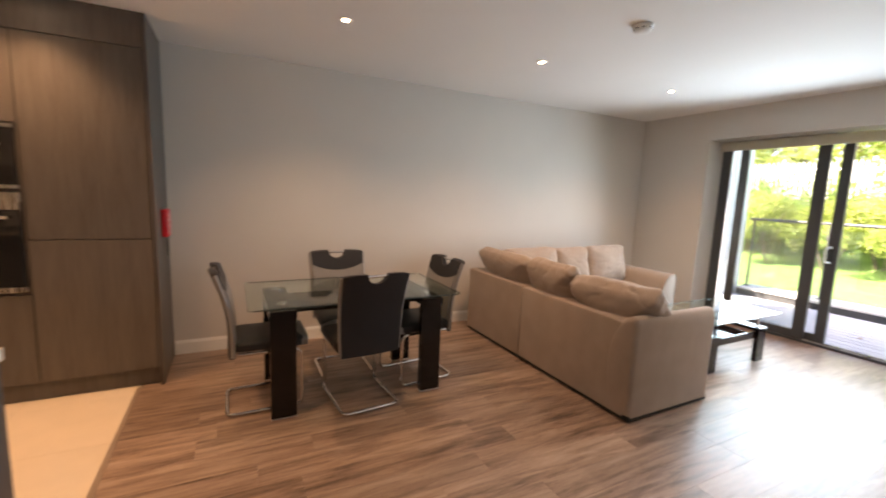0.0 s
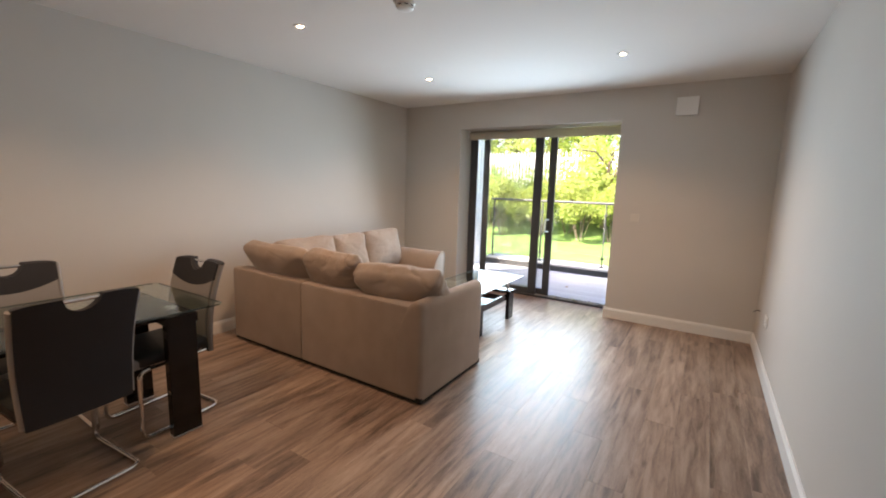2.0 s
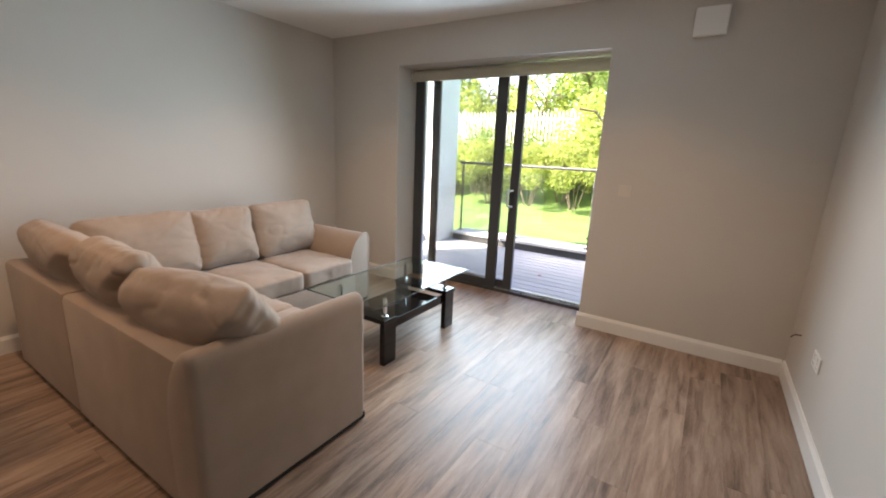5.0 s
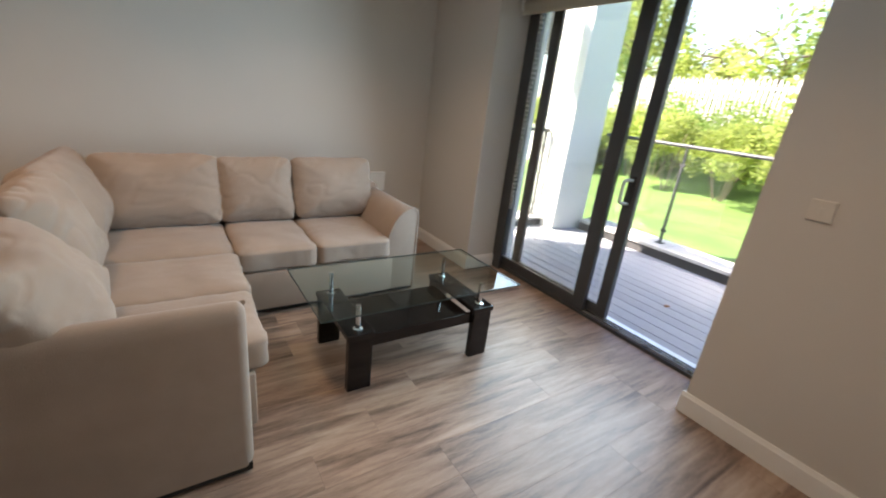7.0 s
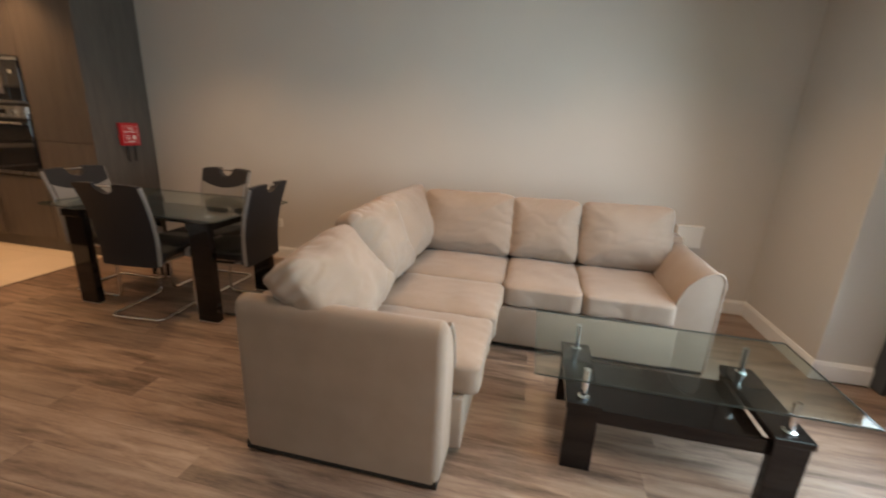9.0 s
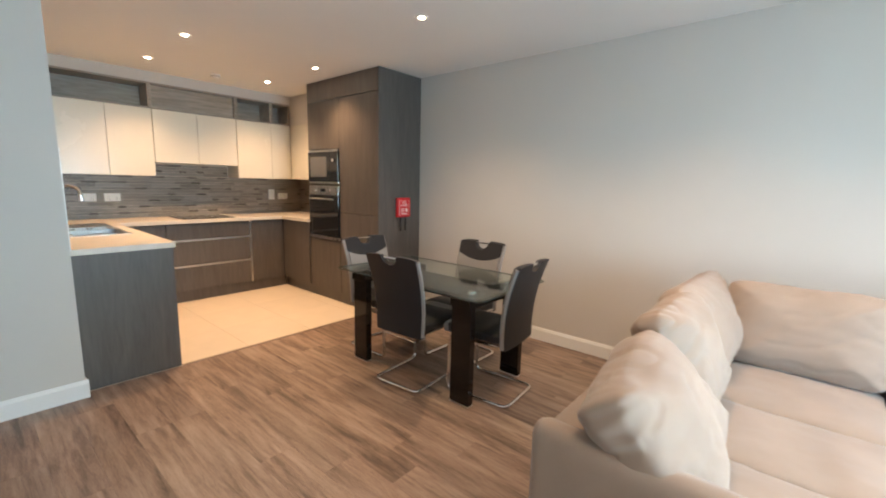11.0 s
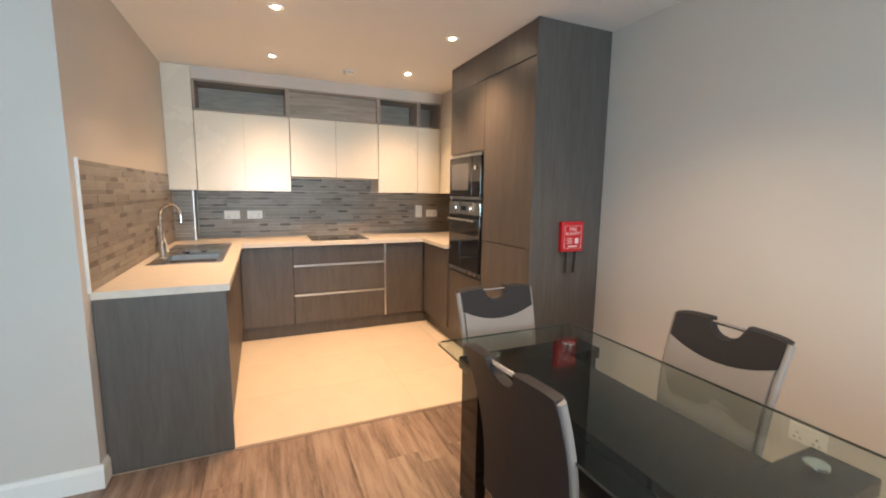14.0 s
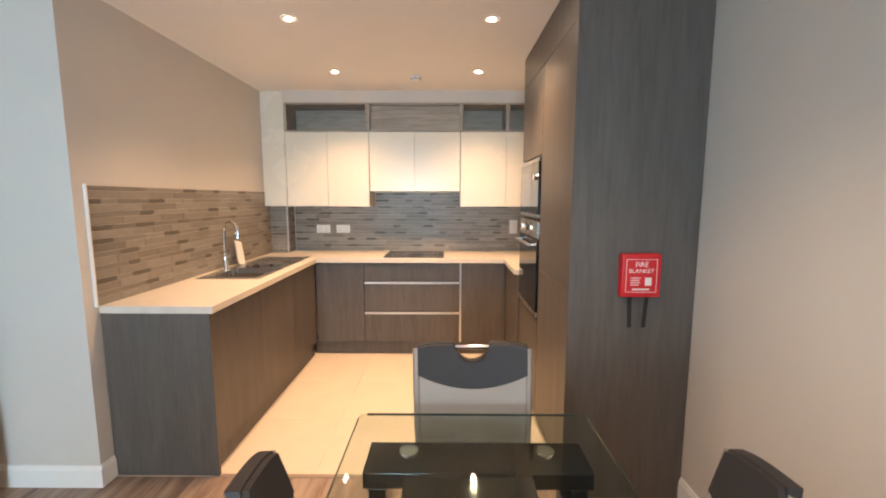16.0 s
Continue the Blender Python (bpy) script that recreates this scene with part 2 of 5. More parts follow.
def thin_glass(name, tint):
    """A thin polished plate: tinted straight-through light and a mirror coat that grows at grazing angles."""
    m, nodes, links, b = shader(name)
    nodes.remove(b)
    clear, gloss, mx, lw = (nodes.new(k) for k in ("ShaderNodeBsdfTransparent", "ShaderNodeBsdfGlossy", "ShaderNodeMixShader", "ShaderNodeLayerWeight"))
    power, scale = nodes.new("ShaderNodeMath"), nodes.new("ShaderNodeMath")
    clear.inputs[0].default_value = (*tint, 1)
    gloss.inputs[0].default_value = (1, 1, 1, 1)
    gloss.inputs["Roughness"].default_value = 0.004
    power.operation, scale.operation = "POWER", "MULTIPLY_ADD"
    power.inputs[1].default_value = 5
    scale.inputs[1].default_value, scale.inputs[2].default_value = 0.6, 0.03
    links.new(lw.outputs["Facing"], power.inputs[0])
    links.new(power.outputs[0], scale.inputs[0])
    links.new(scale.outputs[0], mx.inputs[0])
    links.new(clear.outputs[0], mx.inputs[1])
    links.new(gloss.outputs[0], mx.inputs[2])
    links.new(mx.outputs[0], nodes["Material Output"].inputs[0])
    return m


def glow(name, col, strength):
    m, nodes, links, b = shader(name)
    b.inputs["Base Color"].default_value = (0.9, 0.85, 0.8, 1)
    b.inputs["Emission Color"].default_value = (*col, 1)
    b.inputs["Emission Strength"].default_value = strength
    return m


WALL = surface("greige wall paint", (0.60, 0.565, 0.52), 0.75, vary=0.03, scale=1.2, fine=180, bump=0.06, spec=0.25)
CEIL = surface("white ceiling paint", (0.82, 0.80, 0.77), 0.8, vary=0.02, scale=1.0, fine=150, bump=0.04, spec=0.2)
TRIM = surface("white satin trim paint", (0.80, 0.79, 0.76), 0.38, vary=0.03, scale=2.5, fine=80, bump=0.02)
SCREED = surface("grey floor base", (0.10, 0.085, 0.07), 0.8, vary=0.1)
GLASSEDGE = surface("green polished glass edge", (0.025, 0.042, 0.039), 0.4, vary=0.1, bump=0.0)
PLANK = wood("brown vinyl plank", (0.10, 0.064, 0.047), (0.27, 0.184, 0.138), (0.40, 0.298, 0.23), rough=0.38, along=(1, 9, 9), grain=3.4, per_object=0.11, bump=0.012)
PLANK.node_tree.nodes["Principled BSDF"].inputs["Specular IOR Level"].default_value = 0.5
FTILE = surface("cream floor tile", (0.64, 0.545, 0.43), 0.42, vary=0.05, scale=5, fine=90, bump=0.03, per_object=0.025)
GROUT = surface("pale grout", (0.68, 0.60, 0.48), 0.85, vary=0.06)
CARC = wood("grey brown laminate", (0.080, 0.068, 0.060), (0.100, 0.086, 0.076), (0.120, 0.103, 0.091), rough=0.45, along=(9, 9, 1), grain=5.0, per_object=0.04, bump=0.05)
CREAM = surface("cream gloss cabinet door", (0.72, 0.68, 0.58), 0.25, vary=0.02, scale=2, fine=40, bump=0.0, per_object=0.02)
WORKTOP = surface("pale stone laminate worktop", (0.66, 0.60, 0.52), 0.35, vary=0.07, scale=14, fine=220, bump=0.02)
ALU = surface("brushed aluminium", (0.75, 0.74, 0.72), 0.32, metal=1.0, vary=0.04, scale=5, fine=160, stretch=(1, 30, 30), bump=0.02)
CHROME = surface("polished chrome", (0.82, 0.82, 0.82), 0.07, metal=1.0, vary=0.02, scale=6, fine=40, bump=0.0, rough_vary=0.03)
STEEL = surface("brushed stainless steel", (0.55, 0.54, 0.52), 0.28, metal=1.0, vary=0.06, scale=5, fine=140, stretch=(20, 1, 1), bump=0.02)
BLACKGLASS = surface("black oven glass", (0.012, 0.012, 0.013), 0.06, vary=0.1, scale=3, bump=0.0, rough_vary=0.03)
DARKPLASTIC = surface("dark plastic", (0.03, 0.03, 0.032), 0.4, vary=0.1, bump=0.02)
WHITEPLASTIC = surface("white plastic", (0.80, 0.79, 0.76), 0.32, vary=0.02, bump=0.0)
BLACKGLOSS = surface("glossy black lacquer", (0.011, 0.008, 0.008), 0.06, spec=0.36, vary=0.15, scale=6, fine=50, bump=0.004, rough_vary=0.02)
LEATHER = surface("dark grey leatherette", (0.024, 0.023, 0.025), 0.5, spec=0.3, vary=0.14, scale=5, fine=160, bump=0.12)
GREYLEATHER = surface("light grey leatherette", (0.26, 0.245, 0.235), 0.5, vary=0.08, scale=5, fine=160, bump=0.12)
FABRIC = surface("beige woven upholstery", (0.335, 0.260, 0.210), 0.92, vary=0.09, scale=6, fine=330, bump=0.35, spec=0.15, sheen=0.25)
BLACKCLOTH = surface("black base cloth", (0.02, 0.018, 0.017), 0.9, vary=0.1)
GLASS = thin_glass("clear table glass", (0.86, 0.92, 0.90))
PANE = clear_glass("window glass", (0.97, 0.985, 0.98))
FRAME = surface("anthracite aluminium frame", (0.055, 0.058, 0.062), 0.42, vary=0.08, scale=4, fine=120, bump=0.03)
BLINDCLOTH = surface("cream roller blind cloth", (0.74, 0.69, 0.58), 0.85, vary=0.05, fine=250, bump=0.1)
OAK = wood("oak veneer door", (0.30, 0.165, 0.06), (0.40, 0.235, 0.09), (0.48, 0.30, 0.13), rough=0.4, along=(8, 8, 1), grain=4.0, per_object=0.0, bump=0.03)
RED = surface("red plastic case", (0.55, 0.012, 0.018), 0.35, vary=0.06, bump=0.02)
WHITEINK = surface("white print", (0.80, 0.72, 0.70), 0.5, vary=0.03, bump=0.0)
BULB = glow("warm lamp lens", (1.0, 0.80, 0.55), 22.0)
DECK = surface("grey composite decking", (0.33, 0.34, 0.37), 0.6, vary=0.1, scale=5, fine=120, bump=0.15, stretch=(12, 1, 12), per_object=0.08)
RENDERW = surface("white render wall", (0.72, 0.72, 0.70), 0.85, vary=0.05, scale=2, fine=120, bump=0.15)
STONE = surface("pale coping stone", (0.55, 0.54, 0.52), 0.8, vary=0.08, scale=6, fine=90, bump=0.1)
DARKSTONE = surface("dark kerb face", (0.06, 0.06, 0.062), 0.8, vary=0.1, bump=0.1)
GRASS = surface("mown lawn", (0.10, 0.19, 0.038), 0.9, vary=0.35, scale=1.2, fine=45, bump=0.5)
LEAF = surface("sunlit leaves", (0.42, 0.50, 0.14), 0.6, vary=0.2, scale=0.8, fine=6, bump=0.0, per_object=0.2)
LEAF2 = surface("deep green leaves", (0.28, 0.40, 0.12), 0.6, vary=0.2, scale=0.8, fine=6, bump=0.0, per_object=0.2)
for leafy, through_share in ((LEAF, 0.7), (LEAF2, 0.7), (BLINDCLOTH, 0.45)):   # leaves and blind cloth let light through
    ln, ll = leafy.node_tree.nodes, leafy.node_tree.links
    tr, mx = ln.new("ShaderNodeBsdfTranslucent"), ln.new("ShaderNodeMixShader")
    ll.new(ln["Principled BSDF"].inputs["Base Color"].links[0].from_socket, tr.inputs[0])
    mx.inputs[0].default_value = through_share
    ll.new(ln["Principled BSDF"].outputs[0], mx.inputs[1])
    ll.new(tr.outputs[0], mx.inputs[2])
    ll.new(mx.outputs[0], ln["Material Output"].inputs[0])
BARK = surface("rough bark", (0.12, 0.09, 0.065), 0.9, vary=0.3, scale=6, fine=30, bump=0.5, stretch=(3, 3, 0.6))
GALV = surface("pale fence paint", (0.66, 0.67, 0.66), 0.5, metal=0.0, vary=0.1, bump=0.05)

# ---- the large structure ----
WX, LY, RY, H = 5.06, 4.11, -0.23, 2.55      # window wall, long wall, side wall, ceiling
SX, KY, BX = -0.63, 1.10, -3.11              # hall-side wall, sink wall, cooker wall
OY0, OY1, OZ = 1.17, 3.19, 2.215             # window opening
OUT = 5.56                                   # outer face of the window wall
CX = -0.715                                  # seam between plank and tile floors


def structure(name, bm, material, label, category, smooth=None):
    return tagged(part(name, bm, material, None, label, smooth), label, category, kind="structure")


structure("wall_window", join(bx(WX, 5.408, RY - 0.3, OY0, -0.05, H, 0), bx(5.408, OUT, RY - 0.3, OY0 - 0.075, -0.05, H, 0), bx(WX, OUT, OY1, LY + 0.3, -0.05, H, 0), bx(WX, 5.408, OY0, OY1, OZ, H, 0), bx(5.408, OUT, OY0 - 0.075, OY1, 2.305, H, 0), bx(WX + 0.3, OUT, OY0 - 0.075, OY1, -0.2, -0.012, 0)), WALL,
          "greige painted wall around the balcony doors", "wall")
structure("wall_long", bx(BX - 0.2, WX, LY, LY + 0.3, -0.05, H, 0), WALL, "long plain greige painted wall behind sofa and table", "wall")
structure("wall_side", join(bx(0.34, WX, RY - 0.3, RY, -0.05, H, 0), bx(-0.5, 0.34, RY - 0.3, RY, 2.06, H, 0), bx(SX - 0.12, -0.5, RY - 0.3, RY, -0.05, H, 0)), WALL,
          "plain greige painted side wall with a doorway", "wall")
structure("wall_hall", bx(SX - 0.12, SX, RY, KY, -0.05, H, 0), WALL, "short greige wall between doorway and kitchen", "wall")
structure("wall_sink", bx(BX - 0.2, SX - 0.12, KY - 0.12, KY, -0.05, H, 0), WALL, "greige painted kitchen wall above the sink", "wall")
structure("wall_cooker", bx(BX - 0.2, BX, KY, LY, -0.05, H, 0), WALL, "greige painted kitchen end wall", "wall")
structure("wall_lobby", join(bx(-0.72, 0.56, -1.6, -1.5, -0.05, H, 0), bx(-0.72, -0.62, -1.5, RY - 0.3, -0.05, H, 0), bx(0.46, 0.56, -1.5, RY - 0.3, -0.05, H, 0)), WALL, "plain lobby walls beyond the doorway", "wall")
structure("ceiling", bx(BX - 0.2, OUT, -1.6, LY + 0.3, H, H + 0.25, 0), CEIL, "flat white painted ceiling with small downlights", "ceiling")
floor = structure("floor", join(bx(CX, WX + 0.3, -1.5, LY, -0.1, -0.010, 0), bx(-0.75, CX, -1.5, KY, -0.1, -0.010, 0)), SCREED, "grey brown wood-look plank floor", "floor")
kfloor = structure("floor_kitchen", bx(BX, CX, KY, LY, -0.1, -0.0025, 0), GROUT, "cream tiled kitchen floor", "floor")
structure("trim", bx(CX - 0.014, CX + 0.014, KY + 0.58, 3.5, -0.006, 0.005, 0.002), surface("brown threshold profile", (0.27, 0.20, 0.155), 0.4, vary=0.1, bump=0.02), "narrow brown threshold strip between floors", "threshold strip")

SK_H, SK_T = 0.118, 0.016
PROFILE = [(0, 0), (SK_T, 0), (SK_T, SK_H - 0.022), (SK_T - 0.005, SK_H - 0.012), (SK_T - 0.009, SK_H), (0, SK_H)]


structure("baseboard", moved(prism([(-p[0], p[1]) for p in PROFILE], -0.56, WX, "x"), Matrix.Translation((0, LY, 0))), TRIM,
          "white moulded skirting board along the long wall", "skirting board")
structure("baseboard", moved(prism([(p[0], p[1]) for p in PROFILE], 0.36, WX, "x"), Matrix.Translation((0, RY, 0))), TRIM, "white moulded skirting board along the side wall", "skirting board")
structure("baseboard", join(moved(prism([(-p[0], p[1]) for p in PROFILE], RY + SK_T, OY0 + SK_T, "y"), Matrix.Translation((WX, 0, 0))),
                            moved(prism([(p[0], p[1]) for p in PROFILE], WX + 0.0005, WX + 0.34, "x"), Matrix.Translation((0, OY0, 0)))), TRIM, "white moulded skirting board beside the balcony doors", "skirting board")
structure("baseboard", join(moved(prism([(-p[0], p[1]) for p in PROFILE], OY1 - SK_T, LY - SK_T, "y"), Matrix.Translation((WX, 0, 0))),
                            moved(prism([(-p[0], p[1]) for p in PROFILE], WX + 0.0005, WX + 0.34, "x"), Matrix.Translation((0, OY1, 0)))), TRIM, "white moulded skirting board in the corner by the doors", "skirting board")
structure("baseboard", join(moved(prism([(p[0], p[1]) for p in PROFILE], RY, KY + SK_T, "y"), Matrix.Translation((SX, 0, 0))),
                            moved(prism([(p[0], p[1]) for p in PROFILE], SX - 0.085, SX - 0.0005, "x"), Matrix.Translation((0, KY, 0)))), TRIM, "white skirting board round the wall end by the kitchen", "skirting board")

# ---- balcony doors ----
FX = 5.41                                     # inner face of the frame
doors = tagged(empty("window_1", pose(FX, OY0, 0)), "anthracite sliding balcony doors, one leaf slid wide open", "sliding door", kind="structure")
W = OY1 - OY0
FH = 2.30                                     # frame head, hidden behind the plaster
part("outer_frame", join(bx(0, 0.10, -0.07, -0.008, 0, FH, 0.003), bx(-0.05, -0.025, W - 0.11, W - 0.001, 0, 2.21, 0.003), bx(-0.025, 0.10, W - 0.03, W - 0.001, 0, 2.21, 0.003), bx(0, 0.10, -0.008, W - 0.03, FH - 0.066, FH, 0.003), bx(0, 0.10, -0.008, W - 0.03, -0.01, 0.022, 0.003)), FRAME, doors)
part("door_sill", bx(0.102, 0.175, -0.07, W, -0.010, 0.012, 0.003), ALU, doors, "pale aluminium sill")
for k in range(3):
    part("track_rail", bx(0.02 + 0.03 * k, 0.025 + 0.03 * k, -0.007, W - 0.031, 0.022, 0.034, 0.001), STEEL, doors)


def leaf(x0, y0, y1, s0, s1):
    """One glazed leaf with stiles s0 and s1 wide: frame, panes and a thin gasket."""
    z0, z1 = 0.026, FH - 0.07
    fr = part("leaf_frame", join(bx(x0, x0 + 0.04, y0, y0 + s0, z0, z1, 0.003), bx(x0, x0 + 0.04, y1 - s1, y1, z0, z1, 0.003), bx(x0, x0 + 0.04, y0 + s0, y1 - s1, z0, z0 + 0.085, 0.003), bx(x0, x0 + 0.04, y0 + s0, y1 - s1, z1 - 0.075, z1, 0.003)), FRAME, doors)
    for xx in (0.012, 0.023):
        p = part("pane", bx(x0 + xx, x0 + xx + 0.005, y0 + s0 - 0.01, y1 - s1 + 0.01, z0 + 0.075, z1 - 0.07, 0), PANE, fr)
        p.visible_shadow = False
    part("gasket", join(bx(x0 + 0.008, x0 + 0.014, y0 + s0, y0 + s0 + 0.006, z0 + 0.085, z1 - 0.075, 0), bx(x0 + 0.008, x0 + 0.014, y1 - s1 - 0.006, y1 - s1, z0 + 0.085, z1 - 0.075, 0)), DARKPLASTIC, fr)
    return fr


leaf(0.006, 2.150 - OY0, W - 0.031, 0.105, 0.02)      # fixed leaf
slid = leaf(0.054, 1.985 - OY0, 3.03 - OY0, 0.085, 0.085)   # sliding leaf, pushed back behind it
hy = 2.035 - OY0
part("handle_plate", bx(0.046, 0.054, hy - 0.016, hy + 0.016, 0.87, 1.08, 0.004), DARKPLASTIC, slid)
part("door_handle", tube(rounded([(0.05, hy, 0.895), (0.0, hy + 0.03, 0.895), (0.0, hy + 0.03, 1.055), (0.05, hy, 1.055)], 0.03), 0.011, 12), ALU, slid, "chrome D-shaped pull handle", 60)

blind = tagged(empty("roller_blind", pose(FX - 0.12, OY0, 0)), "cream roller blind rolled up above the balcony doors", "roller blind")
part("roll", moved(cyl(0.034, 0.02, W - 0.03, 24), Matrix.Translation((0, 0, 2.165)) @ Matrix.Rotation(radians(-90), 4, "X")), BLINDCLOTH, blind, "", 40)
part("cloth", bx(-0.036, -0.0345, 0.03, W - 0.04, 2.10, 2.166, 0), BLINDCLOTH, blind)
part("bottom_bar", bx(-0.043, -0.028, 0.025, W - 0.035, 2.088, 2.112, 0.004), BLINDCLOTH, blind)
for yy in (0.004, W - 0.03):
    part("bracket", bx(-0.045, 0.045, yy, yy + 0.014, 2.12, 2.213, 0.004), WHITEPLASTIC, blind)
bead = bmesh.new()
bmesh.ops.create_icosphere(bead, subdivisions=1, radius=0.0062)
beads = []
for k in range(44):
    for dx in (-0.012, 0.012):
        b = bead.copy()
        beads.append(moved(b, Matrix.Translation((dx, W - 0.215, 0.62 + 0.0345 * k))))
bead.free()
beads += [cyl(0.0014, 0.62, 2.10, 6, at=(dx, W - 0.215)) for dx in (-0.012, 0.012)]
part("bead_chain", join(*beads), WHITEPLASTIC, blind, "white bead pull chain")

# ---- hall door standing open ----
door = tagged(empty("door_1", pose(-0.548, RY + 0.045, 0)), "oak veneer door standing wide open near the wall", "door", kind="structure")
part("door_leaf", bx(0, 0.044, 0, 0.82, 0.008, 2.03, 0.002), OAK, door)
for xx, s in ((0.044, 1), (0.0, -1)):
    part("rose", moved(cyl(0.026, 0, 0.008, 28, bev=0.002), Matrix.Translation((xx, 0.765, 0.975)) @ Matrix.Rotation(radians(90 * s), 4, "Y")), CHROME, door, "", 40)
    part("door_handle", tube(rounded([(xx, 0.765, 0.975), (xx + 0.05 * s, 0.765, 0.975), (xx + 0.05 * s, 0.645, 0.975)], 0.018), 0.009, 12), CHROME, door, "chrome lever handle", 60)
part("latch", bx(0.012, 0.032, 0.8195, 0.8225, 0.90, 1.06, 0.001), CHROME, door)
for zz in (0.25, 1.05, 1.82):
    part("hinge", cyl(0.007, zz - 0.05, zz + 0.05, 12, at=(-0.006, 0.004)), STEEL, door)
wedge = tagged(part("door_wedge", prism([(0, 0), (0.11, 0), (0.11, 0.028), (0, 0.006)], 0, 0.035, "x", 0.002), WHITEPLASTIC), "white door wedge under the open door", "door wedge")
wedge.matrix_world = pose(-0.50, 0.50, 0.0, 0, 0, 0)

# ---- ceiling fittings ----


def downlight(x, y, watts, colour, cone, blend):
    e = tagged(empty("downlight", pose(x, y, H)), "small round recessed ceiling spotlight, switched on", "downlight", "ceiling spotlights")
    part("bezel", lathe([(0.036, -0.001), (0.046, -0.001), (0.046, -0.004), (0.041, -0.008), (0.028, -0.006), (0.018, -0.001)], 32), WHITEPLASTIC, e, "", 40)
    part("lens", cyl(0.018, -0.004, -0.001, 28), BULB, e, "glowing warm lens")
    lamp = new("downlight_lamp", bpy.data.lights.new("downlight_lamp", "SPOT"))
    lamp.data.energy, lamp.data.color, lamp.data.spot_size, lamp.data.spot_blend, lamp.data.shadow_soft_size = watts, colour, radians(cone), blend, 0.025
    lamp.matrix_world = look((x, y, H - 0.02), (x, y + 0.0001, 0))
    lamp.parent = e
    lamp.matrix_parent_inverse = e.matrix_world.inverted()


for x, y in ((3.83, 2.87), (3.83, 0.99), (2.19, 2.87), (0.60, 2.90)):
    downlight(x, y, LAMP_W, LAMP_COL, 126, 0.85)
for x, y in ((-1.15, 2.00), (-2.16, 2.00), (-1.16, 3.18), (-2.16, 3.18)):
    downlight(x, y, KITCHEN_W, KITCHEN_COL, 116, 1.0)


def detector(x, y, r):
    e = tagged(empty("smoke_detector", pose(x, y, H)), "round white smoke detector on the ceiling", "smoke detector")
    part("base", lathe([(r * 0.9, 0), (r, -0.004), (r, -0.014), (r * 0.93, -0.018)], 40), WHITEPLASTIC, e, "", 40)
    part("cap", lathe([(r * 0.86, -0.018), (r * 0.86, -0.026), (r * 0.80, -0.036), (r * 0.62, -0.042), (r * 0.3, -0.044), (0.002, -0.044)], 40), WHITEPLASTIC, e, "", 40)
    for k in range(8):
        a = k * math.pi / 4
        part("vent_slot", moved(bx(-0.011, 0.011, -0.001, 0.001, -0.027, -0.022, 0), Matrix.Rotation(a, 4, "Z") @ Matrix.Translation((0, r * 0.861, 0))), DARKPLASTIC, e)


detector(2.24, 1.965, 0.062)
detector(-2.30, 2.66, 0.05)

# ---- plates and vents on the walls ----


def wall_plate(kind, m, w, h, gangs, label, cat, group="", mat=None):
    """A white plate in local x, z, its face towards -y."""
    e = tagged(empty(kind, m), label, cat, group)
    mat = mat or WHITEPLASTIC
    part("plate", bx(-w / 2, w / 2, -0.009, 0, -h / 2, h / 2, 0.003), mat, e)
    for g in range(gangs):
        cx = 0 if gangs == 1 else (-w / 4 + g * w / 2)
        if "socket" in kind:
            part("rocker", bx(cx - 0.006, cx + 0.006, -0.0125, -0.009, h * 0.20, h * 0.40, 0.001), WHITEPLASTIC, e)
            for dx, dz in ((0, 0.010), (-0.011, -0.014), (0.011, -0.014)):
                part("pin_hole", bx(cx + dx - 0.003, cx + dx + 0.003, -0.0096, -0.0088, dz - 0.004 - 0.008, dz + 0.004 - 0.008, 0), DARKPLASTIC, e)
        else:
            part("rocker", bx(cx - 0.008, cx + 0.008, -0.0125, -0.009, -0.014, 0.014, 0.002), mat, e)
    return e


wall_plate("double_socket", pose(0.785, LY, 0.37), 0.146, 0.086, 2, "white double power socket on the long wall", "power socket")
wall_plate("light_switch", pose(WX, 0.945, 1.17, 0, 0, -90), 0.086, 0.086, 1, "off-white light switch beside the balcony doors", "light switch", "", surface("off-white plastic", (0.64, 0.60, 0.54), 0.4, vary=0.02, bump=0.0))
wall_plate("double_socket", pose(4.34, RY, 0.42, 0, 0, 180), 0.146, 0.086, 2, "white double power socket on the side wall", "power socket")
media = tagged(empty("media_plate", pose(4.52, LY, 0.617)), "white wall box behind the sofa arm", "wall box")
part("body", bx(-0.095, 0.095, -0.055, 0, -0.085, 0.085, 0.006), WHITEPLASTIC, media)
part("lid", bx(-0.10, 0.10, -0.061, -0.0, 0.078, 0.090, 0.003), WHITEPLASTIC, media)
aerial = tagged(part("aerial_cable", tube(rounded([(4.80, RY, 0.40), (4.80, RY + 0.03, 0.40), (4.79, RY + 0.05, 0.385), (4.76, RY + 0.055, 0.392)], 0.01), 0.004, 8), DARKPLASTIC, None, "", 60), "short dark cable stub from the side wall", "cable")
vent = tagged(empty("wall_vent", pose(WX, 0.56, 2.318, 0, 0, -90)), "square white ventilation cover high on the wall", "wall vent")
part("backing", bx(-0.085, 0.085, -0.012, 0, -0.078, 0.078, 0.002), WHITEPLASTIC, vent)
part("cover", bx(-0.098, 0.098, -0.034, -0.014, -0.09, 0.09, 0.006), WHITEPLASTIC, vent)

# ---- corner sofa ----


